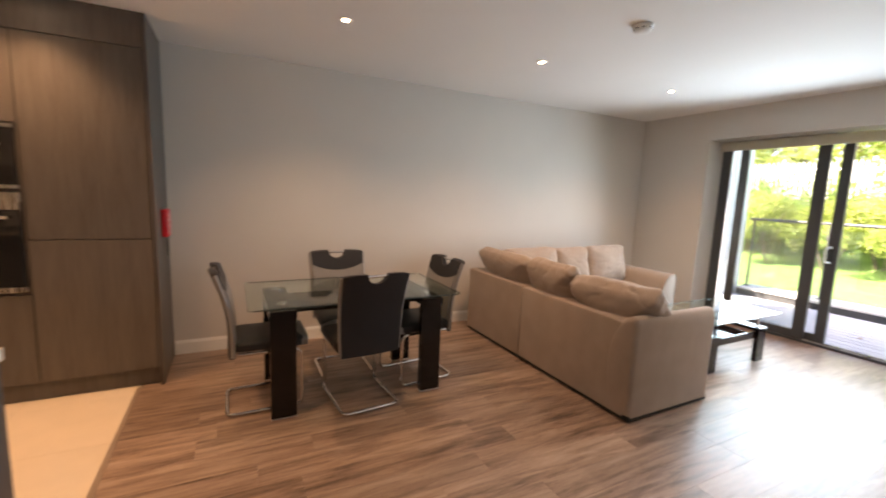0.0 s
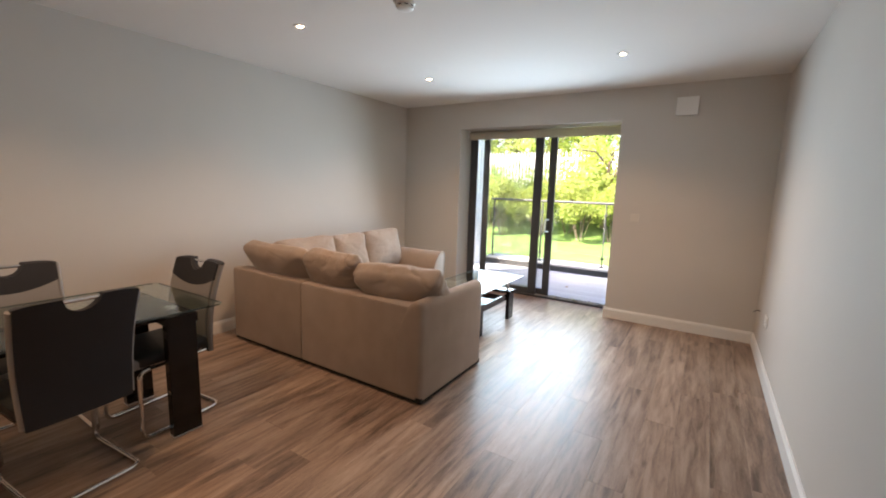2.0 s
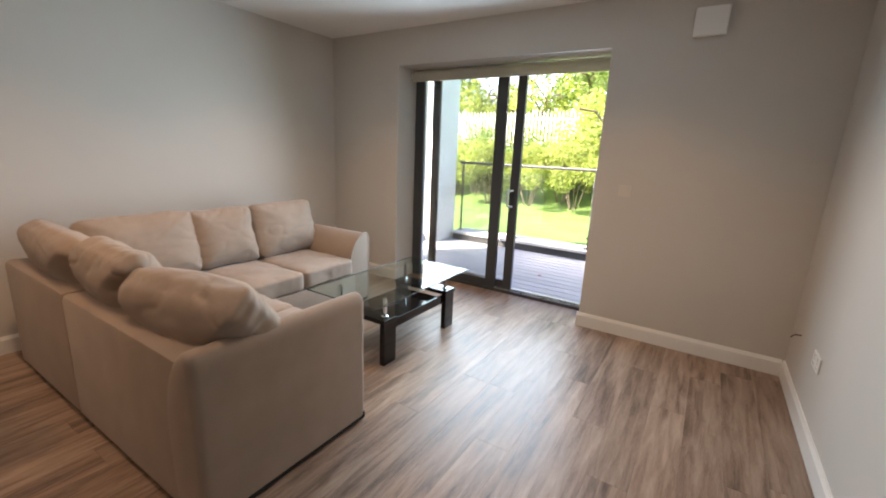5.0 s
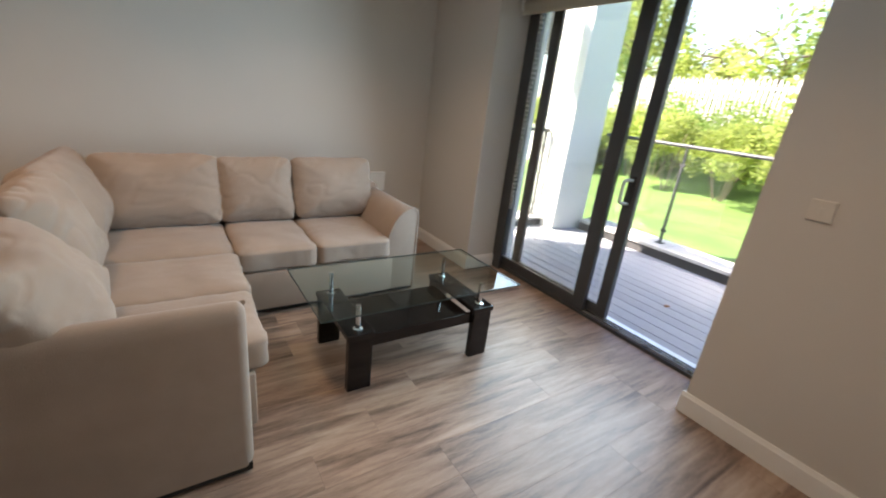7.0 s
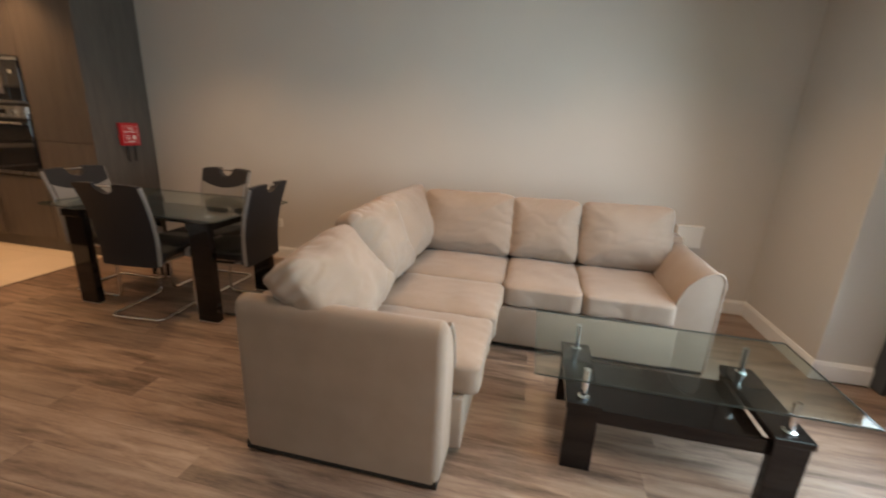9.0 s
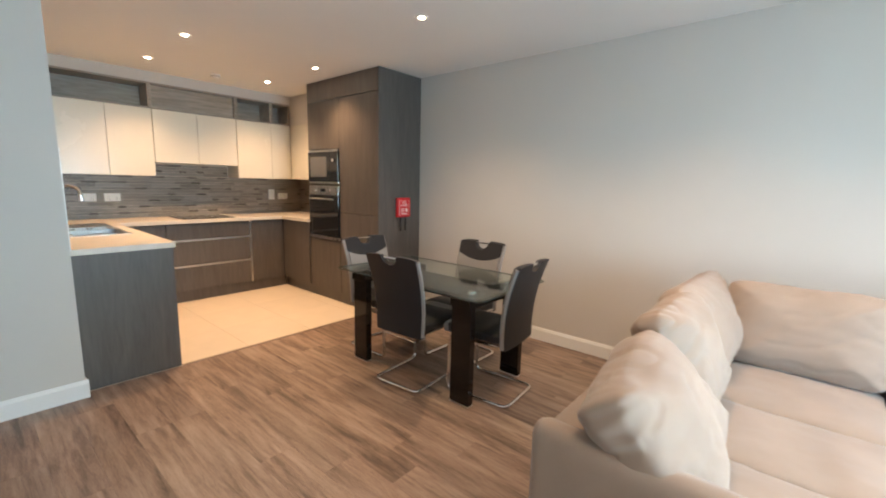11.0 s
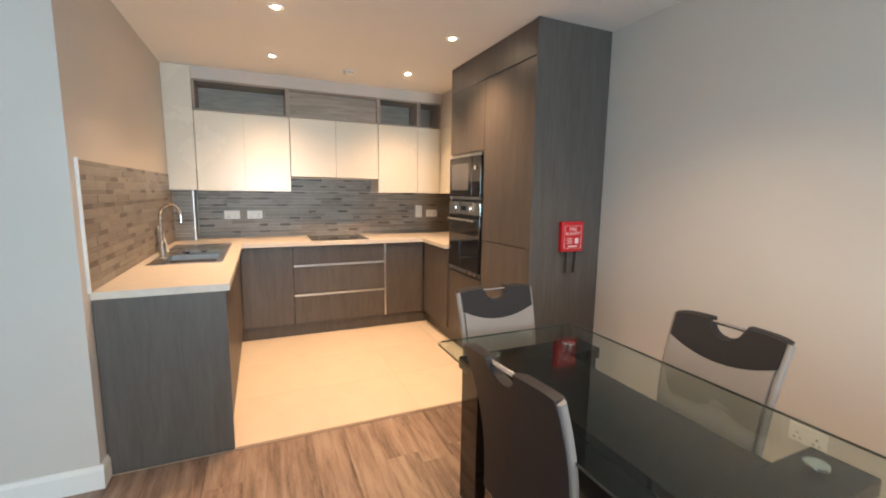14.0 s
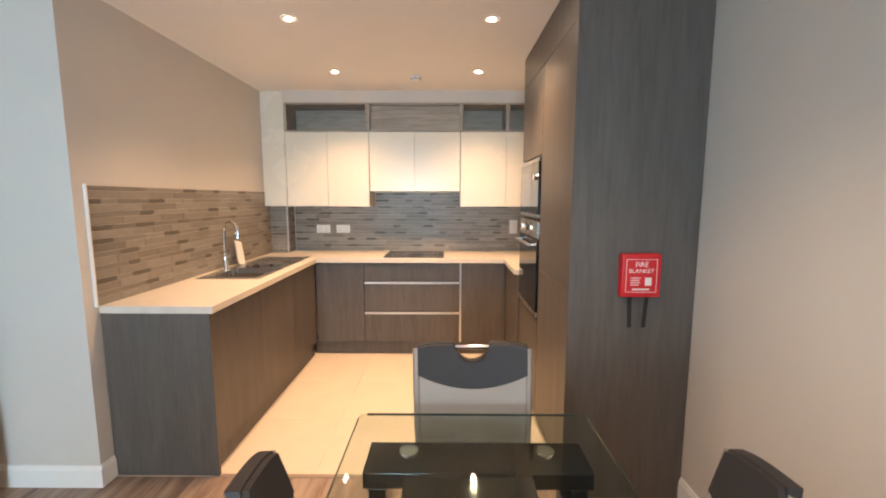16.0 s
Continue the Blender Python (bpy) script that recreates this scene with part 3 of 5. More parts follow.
def arm_profile(t, h):
    """Section of a sofa arm: outside flaring to 0, rounded top, inside bulging down to the seat."""
    pts = [(0.004, 0.034), (0.002, h - 0.09), (0.001, h - 0.06), (0.006, h - 0.036), (0.016, h - 0.016), (0.032, h - 0.004), (0.05, h)]
    for k in range(1, 11):
        a = math.pi / 2 * k / 10
        pts.append((0.05 + (t - 0.05) * math.sin(a) ** 1.15, h - (h - 0.37) * (1 - math.cos(a))))
    pts.append((t, 0.034))
    return pts


SXB, SYA, SXF = 2.19, 1.748, 3.045              # sofa: back plane, arm side, front of the arm
SYR, SXE, SYF = 3.86, 4.385, 2.968              # rear of the other wing, its end, its arm front
sofa = tagged(empty("corner_sofa", pose(SXB, SYA, 0)), "beige fabric corner sofa with loose back cushions", "sofa")
L1, D1 = SYR - SYA, SXF - SXB
E1, F1 = SXE - SXB, SYF - SYA


def soft(bm, amount=0.004, k=4.0):
    for v in bm.verts:
        v.co += Vector((noise.noise(v.co * k), noise.noise(v.co * k + Vector((9, 0, 0))), noise.noise(v.co * k + Vector((0, 9, 0))))) * amount
    return bm


part("base", join(bx(0.10, 0.90, 0.20, L1 - 0.06, 0.045, 0.30, 0.012), bx(0.90, E1 - 0.2, F1 - 0.03, L1 - 0.06, 0.045, 0.30, 0.012)), FABRIC, sofa, "", 40)
part("plinth", join(bx(0.007, D1 - 0.01, 0.007, L1 - 0.01, 0.012, 0.046, 0), bx(D1 - 0.01, E1 - 0.008, F1 + 0.01, L1 - 0.01, 0.012, 0.046, 0)), BLACKCLOTH, sofa)
for fx, fy in ((0.06, 0.06), (0.82, 0.06), (0.06, L1 - 0.06), (E1 - 0.06, L1 - 0.06), (E1 - 0.06, F1 + 0.06), (0.06, 1.18)):
    part("foot", cyl(0.022, 0, 0.03, 14, at=(fx, fy)), DARKPLASTIC, sofa)


def back_section(y0, y1, zt):
    """Back panel of the long wing, leaning slightly, with a rolled top."""
    out = [(0.0, 0.034), (0.004, zt - 0.03), (0.012, zt - 0.008), (0.03, zt), (0.15, zt - 0.004), (0.18, zt - 0.03), (0.24, 0.34), (0.24, 0.034)]
    return moved(prism([(p[0], p[1]) for p in out], 0, y1 - y0, "y", 0.008), Matrix.Translation((0, y0, 0)))


part("backrest", back_section(0.05, 1.188, 0.668), FABRIC, sofa, "", 35)
part("backrest", back_section(1.194, L1, 0.672), FABRIC, sofa, "", 35)
wing = prism([(L1 - p[0], p[1]) for p in [(0.0, 0.034), (0.004, 0.66), (0.012, 0.682), (0.03, 0.69), (0.15, 0.686), (0.18, 0.66), (0.24, 0.34), (0.24, 0.034)]], 0.245, E1 - 0.02, "x", 0.008)
part("backrest", wing, FABRIC, sofa, "", 35)
armL = part("armrest", moved(prism(arm_profile(0.23, 0.715), 0.0, D1, "x", 0.038, 5), Matrix.Identity(4)), FABRIC, sofa, "", 35)
armR = part("armrest", prism([(E1 - p[0], p[1]) for p in arm_profile(0.235, 0.655)], F1, L1 - 0.03, "y", 0.012, 3), FABRIC, sofa, "", 35)
for pts, par in (([(D1 - 0.004, p[0], p[1] - 0.012) for p in arm_profile(0.23, 0.715)[7:-1]], armL), ([(E1 - p[0], F1 + 0.004, p[1]) for p in arm_profile(0.235, 0.655)[:-1]], armR)):
    part("piping", tube(pts, 0.009, 8), FABRIC, par, "", 60)
# seat cushions: two on the long wing, one in the corner, two on the short wing
SEATZ = 0.375
for k, (x0, x1, y0, y1) in enumerate(((0.30, 0.965, 0.215, 0.70), (0.30, 0.975, 0.70, 1.225), (0.28, 0.965, 1.225, 1.86), (0.965, 1.45, 1.19, 1.86), (1.45, 1.985, 1.19, 1.86))):
    c = cushion(x1 - x0 + 0.012, y1 - y0 + 0.012, 0.165, 22, 0.14, 10.0, seed=k, wrinkle=0.005, crown=0.10)
    part("seat_cushion", moved(c, Matrix.Translation(((x0 + x1) / 2, (y0 + y1) / 2, SEATZ))), FABRIC, sofa, "", 180)
# loose back cushions, as they slump against the back
for k, (cx, cy, cz, w, h, d, rx, ry, rz) in enumerate((
        (0.275, 0.375, 0.675, 0.74, 0.46, 0.29, 0, 38, 99),
        (0.225, 0.99, 0.695, 0.60, 0.49, 0.25, 0, 25, 88),
        (0.21, 1.66, 0.69, 0.88, 0.49, 0.24, 0, 28, 87),
        (0.62, 1.83, 0.680, 0.72, 0.48, 0.22, 0, 16, 0),
        (1.19, 1.84, 0.675, 0.52, 0.47, 0.21, 0, 14, 0),
        (1.76, 1.85, 0.675, 0.64, 0.48, 0.22, 0, 14, 2))):
    c = cushion(w, h, d, 36, 0.55, 6.0, seed=20 + k, wrinkle=0.011 if k < 2 else 0.006, crown=0.12, ears=0.02 if k < 3 else 0.03)
    # local x along the back, local y up, local z the thickness
    m = Matrix.Translation((cx, cy, cz)) @ Matrix.Rotation(radians(rz), 4, "Z") @ Matrix.Rotation(radians(90 - ry), 4, "X") if rz < 45 else Matrix.Translation((cx, cy, cz)) @ Matrix.Rotation(radians(rz), 4, "Z") @ Matrix.Rotation(radians(90 - ry), 4, "X")
    part("back_cushion", moved(c, m), FABRIC, sofa, "", 180)

# ---- coffee table ----
coffee = tagged(empty("coffee_table", pose(3.95, 2.285, 0)), "low glass coffee table with glossy black legs and shelf", "coffee table")
top = bx(-0.585, 0.575, -0.305, 0.305, 0.455, 0.463, 0.003)
cg = part("glass_top", top, GLASS, coffee, "clear glass top with polished edge")
part("polished_edge", join(bx(-0.587, 0.577, -0.3075, -0.3055, 0.4555, 0.4625, 0), bx(-0.587, 0.577, 0.3055, 0.3075, 0.4555, 0.4625, 0), bx(-0.5875, -0.5855, -0.3055, 0.3055, 0.4555, 0.4625, 0), bx(0.5755, 0.5775, -0.3055, 0.3055, 0.4555, 0.4625, 0)), GLASSEDGE, cg, "green polished glass edge")
for sx in (-1, 1):
    cx = sx * 0.375
    for sy in (-1, 1):
        y0 = sy * 0.235
        part("leg", bx(cx - 0.062, cx + 0.062, y0 - 0.02, y0 + 0.02, 0, 0.295, 0.003), BLACKGLOSS, coffee)
        post = part("post", cyl(0.014, 0.33, 0.455, 20, at=(cx, y0 - sy * 0.03)), CHROME, coffee, "chrome spacer post", 40)
        part("collar", lathe([(0.018, 0.325), (0.024, 0.327), (0.024, 0.331), (0.016, 0.335)], 24), CHROME, post, "", 40).location = (cx, y0 - sy * 0.03, 0)
    part("end_board", bx(cx - 0.07, cx + 0.07, -0.26, 0.26, 0.295, 0.326, 0.004), BLACKGLOSS, coffee)
    part("shelf_rail", bx(cx - sx * 0.062 - 0.008, cx - sx * 0.062 + 0.008, -0.2, 0.2, 0.235, 0.25, 0.002), CHROME, coffee)
part("shelf", bx(-0.32, 0.32, -0.215, 0.215, 0.25, 0.262, 0.002), BLACKGLOSS, coffee)
part("apron", bx(-0.32, 0.32, -0.23, -0.212, 0.225, 0.29, 0.002), BLACKGLOSS, coffee)

# ---- dining table ----
dining = tagged(empty("dining_table", pose(0.682, 3.012, 0)), "glass topped dining table on a glossy black frame", "dining table")


def plate(w, d, r, z0, z1):
    pts = rounded([(-w, -d, 0), (w, -d, 0), (w, d, 0), (-w, d, 0)], r, 5, True)
    return prism([(p.x, p.y) for p in pts], z0, z1, "z", 0.002)


dg = part("glass_top", plate(0.705, 0.405, 0.025, 0.735, 0.745), GLASS, dining, "clear glass top with rounded corners")
part("polished_edge", join(bx(-0.68, 0.68, -0.4075, -0.4055, 0.736, 0.744, 0), bx(-0.68, 0.68, 0.4055, 0.4075, 0.736, 0.744, 0), bx(-0.7075, -0.7055, -0.38, 0.38, 0.736, 0.744, 0), bx(0.7055, 0.7075, -0.38, 0.38, 0.736, 0.744, 0)), GLASSEDGE, dg, "green polished glass edge")
for sx in (-1, 1):
    cx = sx * 0.508
    for sy in (-1, 1):
        y0 = sy * 0.302
        lg = part("leg", bx(cx - 0.077, cx + 0.077, y0 - 0.026, y0 + 0.026, 0.006, 0.655, 0.003), BLACKGLOSS, dining)
        part("foot_plate", bx(cx - 0.077, cx + 0.077, y0 - 0.027, y0 + 0.027, 0, 0.007, 0.001), ALU, lg)
        px, py = sx * 0.502, sy * 0.212
        puck = part("puck", lathe([(0.022, 0.708), (0.030, 0.709), (0.031, 0.713), (0.031, 0.728), (0.029, 0.734), (0.001, 0.7345)], 28), CHROME, dining, "chrome spacer under the glass", 35)
        puck.location = (px, py, 0)
    part("end_beam", bx(cx - 0.08, cx + 0.08, -0.345, 0.345, 0.655, 0.708, 0.004), BLACKGLOSS, dining)
part("centre_board", bx(-0.428, 0.428, -0.22, 0.16, 0.66, 0.70, 0.004), BLACKGLOSS, dining)

# ---- dining chairs: cantilever frames, backs with a grip hole ----


def chair(m):
    e = tagged(empty("dining_chair", m), "dark grey leatherette cantilever dining chair on chrome tube", "chair", "chairs round the table")
    hw, zb, zt = 0.222, 0.385, 0.945

    def lean(v):
        s = (v - zb) / (zt - zb)
        return -0.19 - 0.07 * s + 0.028 * math.sin(math.pi * s) - 0.025 * s * s

    def width(u, v):
        s = (v - zb) / (zt - zb)
        return u * (0.90 + 0.10 * s)

    def crown(u):
        n = 0.070
        edge = zt - 0.012 * (abs(u) / hw) ** 6
        return edge - (math.sqrt(max(0.0, n * n - u * u)) * 0.95 if abs(u) < n else 0.0)

    def split(u):
        return 0.838 - 0.055 * (1 - (u / hw) ** 2) + 0.0

    def at(front, back):
        return lambda u, v, s: (width(u, v), lean(v) + (front if s == 0 else back) - 0.012 * (1 - (u / hw) ** 2), v)
    part("back_shell", sheet(-hw, hw, lambda u: zb, crown, at(0.012, -0.018), 44, 14), LEATHER, e, "", 50)
    part("front_pad", sheet(-hw + 0.012, hw - 0.012, lambda u: zb + 0.06, lambda u: min(split(u), crown(u) - 0.02), at(0.026, 0.0115), 30, 10), GREYLEATHER, e, "light grey front pad", 50)
    part("top_pad", sheet(-hw + 0.006, hw - 0.006, lambda u: min(split(u), crown(u) - 0.02) + 0.001, lambda u: crown(u) - 0.004, at(0.026, 0.0115), 44, 6), LEATHER, e, "", 50)
    for sx in (-1, 1):
        pts = [(sx * (width(hw, zb + 0.01 + (zt - zb - 0.03) * k / 12) + 0.001), lean(zb + 0.01 + (zt - zb - 0.03) * k / 12) + 0.002, zb + 0.01 + (zt - zb - 0.03) * k / 12) for k in range(13)]
        part("side_trim", tube(pts, 0.0145, 8), GREYLEATHER, e, "light grey edge trim", 60)
    zg = zt - 0.018
    part("grip_bar", moved(cyl(0.0085, -0.074, 0.074, 14), Matrix.Translation((0, lean(zg) - 0.008, zg)) @ Matrix.Rotation(radians(90), 4, "Y")), CHROME, e, "chrome grip bar", 40)
    seat = cushion(0.445, 0.45, 0.085, 14, 0.25, 7.0, seed=3, wrinkle=0.002, crown=0.05)
    part("seat", moved(seat, Matrix.Translation((0, 0.03, 0.452))), LEATHER, e, "", 180)
    band = cushion(0.43, 0.09, 0.082, 10, 0.2, 6.0, seed=5, wrinkle=0.001)
    part("seat_front", moved(band, Matrix.Translation((0, 0.225, 0.448))), GREYLEATHER, e, "light grey front edge", 180)
    r = 0.0115
    path = rounded([(-0.195, -0.16, 0.405), (-0.195, 0.215, 0.405), (-0.195, 0.225, r), (-0.195, -0.235, r), (0.195, -0.235, r), (0.195, 0.225, r), (0.195, 0.215, 0.405), (0.195, -0.16, 0.405)], 0.055, 6)
    part("tube_frame", tube(path, r, 12), CHROME, e, "chrome cantilever tube", 60)
    for yy in (-0.10, 0.13):
        part("cross_bar", moved(cyl(0.008, -0.195, 0.195, 10), Matrix.Translation((0, yy, 0.405)) @ Matrix.Rotation(radians(90), 4, "Y")), CHROME, e, "", 40)
    return e


first = chair(pose(0.692, 2.80, 0, 0, 0, 5))
copy_thing(first, pose(0.70, 3.31, 0, 0, 0, 180))
copy_thing(first, pose(0.08, 3.02, 0, 0, 0, -90))
copy_thing(first, pose(1.208, 3.01, 0, 0, 0, 95))

# ---- kitchen ----
WT0, WT1 = 0.915, 0.953                       # worktop underside and top
FXB, FYS, FYT = -2.515, 1.668, 3.51           # front planes: drawers, sink units, tall units
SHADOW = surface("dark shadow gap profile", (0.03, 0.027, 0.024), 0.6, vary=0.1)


def front_x(name, x, y0, y1, z0, z1, mat, parent, label=""):
    """A door or drawer front facing +x."""
    return part(name, bx(x - 0.019, x, y0 + 0.0015, y1 - 0.0015, z0 + 0.0015, z1 - 0.0015, 0.0015), mat, parent, label)


def front_y(name, x0, x1, y, z0, z1, mat, parent, sign=1, label=""):
    """A door front facing +y (sign 1) or -y (sign -1)."""
    return part(name, bx(x0 + 0.0015, x1 - 0.0015, y - 0.019 * sign, y, z0 + 0.0015, z1 - 0.0015, 0.0015), mat, parent, label)


# sink run along the hall-side wall
for k, (x0, x1) in enumerate(((-1.335, -0.737), (-1.935, -1.335), (-2.50, -1.935))):
    u = tagged(empty("base_cabinet", pose(0, 0, 0)), "grey brown wood-effect kitchen base cabinet under the sink worktop", "cabinet", "base cabinets")
    part("body", bx(x0 + 0.001, x1 - 0.001, KY + 0.004, FYS - 0.022, 0.13, WT0 - 0.05, 0), CARC, u)
    front_y("door", x0, x1, FYS, 0.13, 0.902, CARC, u)
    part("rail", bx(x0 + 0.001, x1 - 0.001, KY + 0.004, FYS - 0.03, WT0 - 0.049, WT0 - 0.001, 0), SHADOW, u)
endp = tagged(part("end_panel", bx(-0.735, -0.717, KY + 0.004, 1.676, 0.0, WT0 - 0.001, 0.0015), CARC), "grey wood-effect end panel of the sink run", "panel")
plinth1 = tagged(part("plinth", bx(-2.50, -0.737, FYS - 0.05, FYS - 0.034, 0.0, 0.128, 0.001), CARC), "dark recessed plinth below the sink cabinets", "plinth")

# cooker run
corner = tagged(empty("base_cabinet"), "grey brown corner base cabinet with plain door", "cabinet", "base cabinets")
part("body", bx(BX + 0.004, FXB - 0.022, FYS + 0.002, 2.13, 0.13, WT0 - 0.05, 0), CARC, corner)
front_x("door", FXB, FYS + 0.004, 2.13, 0.13, 0.902, CARC, corner)
drawers = tagged(empty("drawer_unit"), "wide grey brown drawer unit with aluminium grip strips", "drawers")
part("body", bx(BX + 0.004, FXB - 0.022, 2.132, 3.05, 0.13, WT0 - 0.05, 0), CARC, drawers)
for z0, z1 in ((0.13, 0.405), (0.428, 0.702), (0.725, 0.902)):
    d = front_x("drawer", FXB, 2.134, 3.046, z0, z1, CARC, drawers)
    if z1 < 0.8:
        part("grip_strip", join(bx(FXB - 0.019, FXB + 0.004, 2.136, 3.044, z1 + 0.001, z1 + 0.020, 0.002)), ALU, d, "aluminium grip strip")
part("side_strip", bx(FXB - 0.018, FXB + 0.003, 3.048, 3.066, 0.13, 0.902, 0.002), ALU, drawers, "vertical aluminium strip")
corner2 = tagged(empty("base_cabinet"), "grey brown corner base cabinet beside the oven tower", "cabinet", "base cabinets")
part("body", bx(BX + 0.004, FXB - 0.022, 3.068, LY - 0.004, 0.13, WT0 - 0.05, 0), CARC, corner2)
front_x("door", FXB, 3.068, 3.486, 0.13, 0.902, CARC, corner2)
ret = tagged(empty("base_cabinet"), "narrow grey brown base cabinet next to the oven tower", "cabinet", "base cabinets")
part("body", bx(FXB - 0.02, -1.874, 3.512, LY - 0.004, 0.13, WT0 - 0.05, 0), CARC, ret)
front_y("door", FXB + 0.022, -1.874, 3.49, 0.13, 0.902, CARC, ret, -1)
for nm, bm in (("plinth", bx(FXB - 0.05, FXB - 0.034, FYS - 0.03, 3.54, 0, 0.128, 0.001)), ("plinth", bx(FXB - 0.03, -0.587, 3.545, 3.561, 0, 0.128, 0.001))):
    tagged(part(nm, bm, CARC), "dark recessed kitchen plinth on the tiles", "plinth")
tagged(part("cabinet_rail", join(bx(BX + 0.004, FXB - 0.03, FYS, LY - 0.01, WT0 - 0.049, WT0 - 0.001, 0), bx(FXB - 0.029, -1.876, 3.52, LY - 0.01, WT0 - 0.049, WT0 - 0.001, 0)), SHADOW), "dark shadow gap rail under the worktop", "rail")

# worktop in one U, cut out for the sink
HX0, HX1, HY0, HY1 = -2.56, -1.47, 1.175, 1.595
KZ = (WT0, WT1)
wt = join(bx(HX1, CX, KY + 0.001, 1.695, *KZ, 0), bx(BX + 0.001, HX0, KY + 0.001, 1.695, *KZ, 0), bx(HX0, HX1, KY + 0.001, HY0, *KZ, 0), bx(HX0, HX1, HY1, 1.695, *KZ, 0),
          bx(BX + 0.001, -2.465, 1.695, 3.462, *KZ, 0), bx(BX + 0.001, -1.872, 3.462, LY - 0.001, *KZ, 0))
bmesh.ops.remove_doubles(wt, verts=wt.verts[:], dist=0.0005)
tagged(part("worktop", wt, WORKTOP), "pale stone-effect laminate worktop in a U shape", "worktop")


def basin(x0, x1, y0, y1, z0, z1, t=0.002):
    return join(bx(x0, x1, y0, y1, z0 - t, z0, 0), bx(x0 - t, x0, y0 - t, y1 + t, z0 - t, z1, 0), bx(x1, x1 + t, y0 - t, y1 + t, z0 - t, z1, 0), bx(x0, x1, y0 - t, y0, z0 - t, z1, 0), bx(x0, x1, y1, y1 + t, z0 - t, z1, 0))


sink = tagged(empty("kitchen_sink"), "stainless steel inset sink with bowl, half bowl and drainer", "sink")
SZ = WT1 + 0.003
B1, B2 = (-1.90, -1.505, 1.24, 1.565), (-2.095, -1.94, 1.28, 1.55)
part("rim", join(*[bx(*q, SZ - 0.004, SZ, 0) for q in (
    (B1[0], B1[1], 1.163, 1.24), (B1[0], B1[1], 1.565, 1.607), (B1[1], -1.458, 1.163, 1.607), (B2[1], B1[0], 1.163, 1.607),
    (B2[0], B2[1], 1.163, 1.28), (B2[0], B2[1], 1.55, 1.607), (-2.572, B2[0], 1.163, 1.607))]), STEEL, sink)
part("bowl", basin(B1[0], B1[1], B1[2], B1[3], 0.76, SZ - 0.001), STEEL, sink)
part("half_bowl", basin(B2[0], B2[1], B2[2], B2[3], 0.83, SZ - 0.001), STEEL, sink)
for k in range(9):
    part("drainer_ridge", bx(-2.54, -2.13, 1.225 + 0.04 * k, 1.235 + 0.04 * k, SZ, SZ + 0.004, 0.0018), STEEL, sink)
for (cx, cy, z) in ((-1.70, 1.40, 0.76), (-2.018, 1.415, 0.83)):
    part("waste", lathe([(0.02, 0), (0.045, 0.001), (0.045, 0.003), (0.03, 0.002), (0.001, 0.0015)], 24), CHROME, sink, "", 40).location = (cx, cy, z)
tap = tagged(empty("kitchen_tap", pose(-1.79, 1.205, SZ)), "chrome swan-neck mixer tap on the sink", "tap")
part("body", lathe([(0.026, 0), (0.026, 0.006), (0.021, 0.012), (0.021, 0.10), (0.018, 0.112), (0.013, 0.118)], 24), CHROME, tap, "", 40)
arc = [(0, 0, 0.10), (0, 0, 0.30)] + [(0, 0.075 - 0.075 * math.cos(a), 0.30 + 0.08 * math.sin(a)) for a in [math.pi * k / 12 for k in range(1, 13)]] + [(0, 0.15, 0.255)]
arc = [Matrix.Rotation(radians(-25), 4, "Z") @ Vector(p) for p in arc]
part("spout", tube(arc, 0.011, 14), CHROME, tap, "", 60)
part("lever", tube(rounded([(-0.015, 0, 0.075), (-0.05, -0.005, 0.085), (-0.085, -0.01, 0.12)], 0.02), 0.006, 10), CHROME, tap, "", 60)
leaflet = tagged(empty("leaflet", pose(-2.10, 1.172, SZ, 0, 0, 0)), "folded white leaflet leaning by the tap", "leaflet")
part("page", moved(bx(-0.062, 0.062, -0.001, 0.001, 0, 0.205, 0), Matrix.Rotation(radians(-14), 4, "Y") @ Matrix.Rotation(radians(13), 4, "X")), WHITEPLASTIC, leaflet)
part("back_page", moved(bx(-0.06, 0.06, -0.001, 0.001, 0, 0.20, 0), Matrix.Translation((0.004, 0.012, 0)) @ Matrix.Rotation(radians(-14), 4, "Y") @ Matrix.Rotation(radians(15), 4, "X")), WHITEPLASTIC, leaflet)

hob = tagged(empty("ceramic_hob"), "black ceramic glass hob set in the worktop", "hob")
part("glass", bx(-3.045, -2.545, 2.315, 2.895, WT1, WT1 + 0.006, 0.002), BLACKGLASS, hob)
for cx, cy, r in ((-2.92, 2.46, 0.09), (-2.92, 2.76, 0.07), (-2.68, 2.46, 0.07), (-2.68, 2.76, 0.09)):
    part("ring", tube([(cx + r * math.cos(a), cy + r * math.sin(a), WT1 + 0.0062) for a in [2 * math.pi * k / 32 for k in range(32)]], 0.0008, 4, True), STEEL, hob)

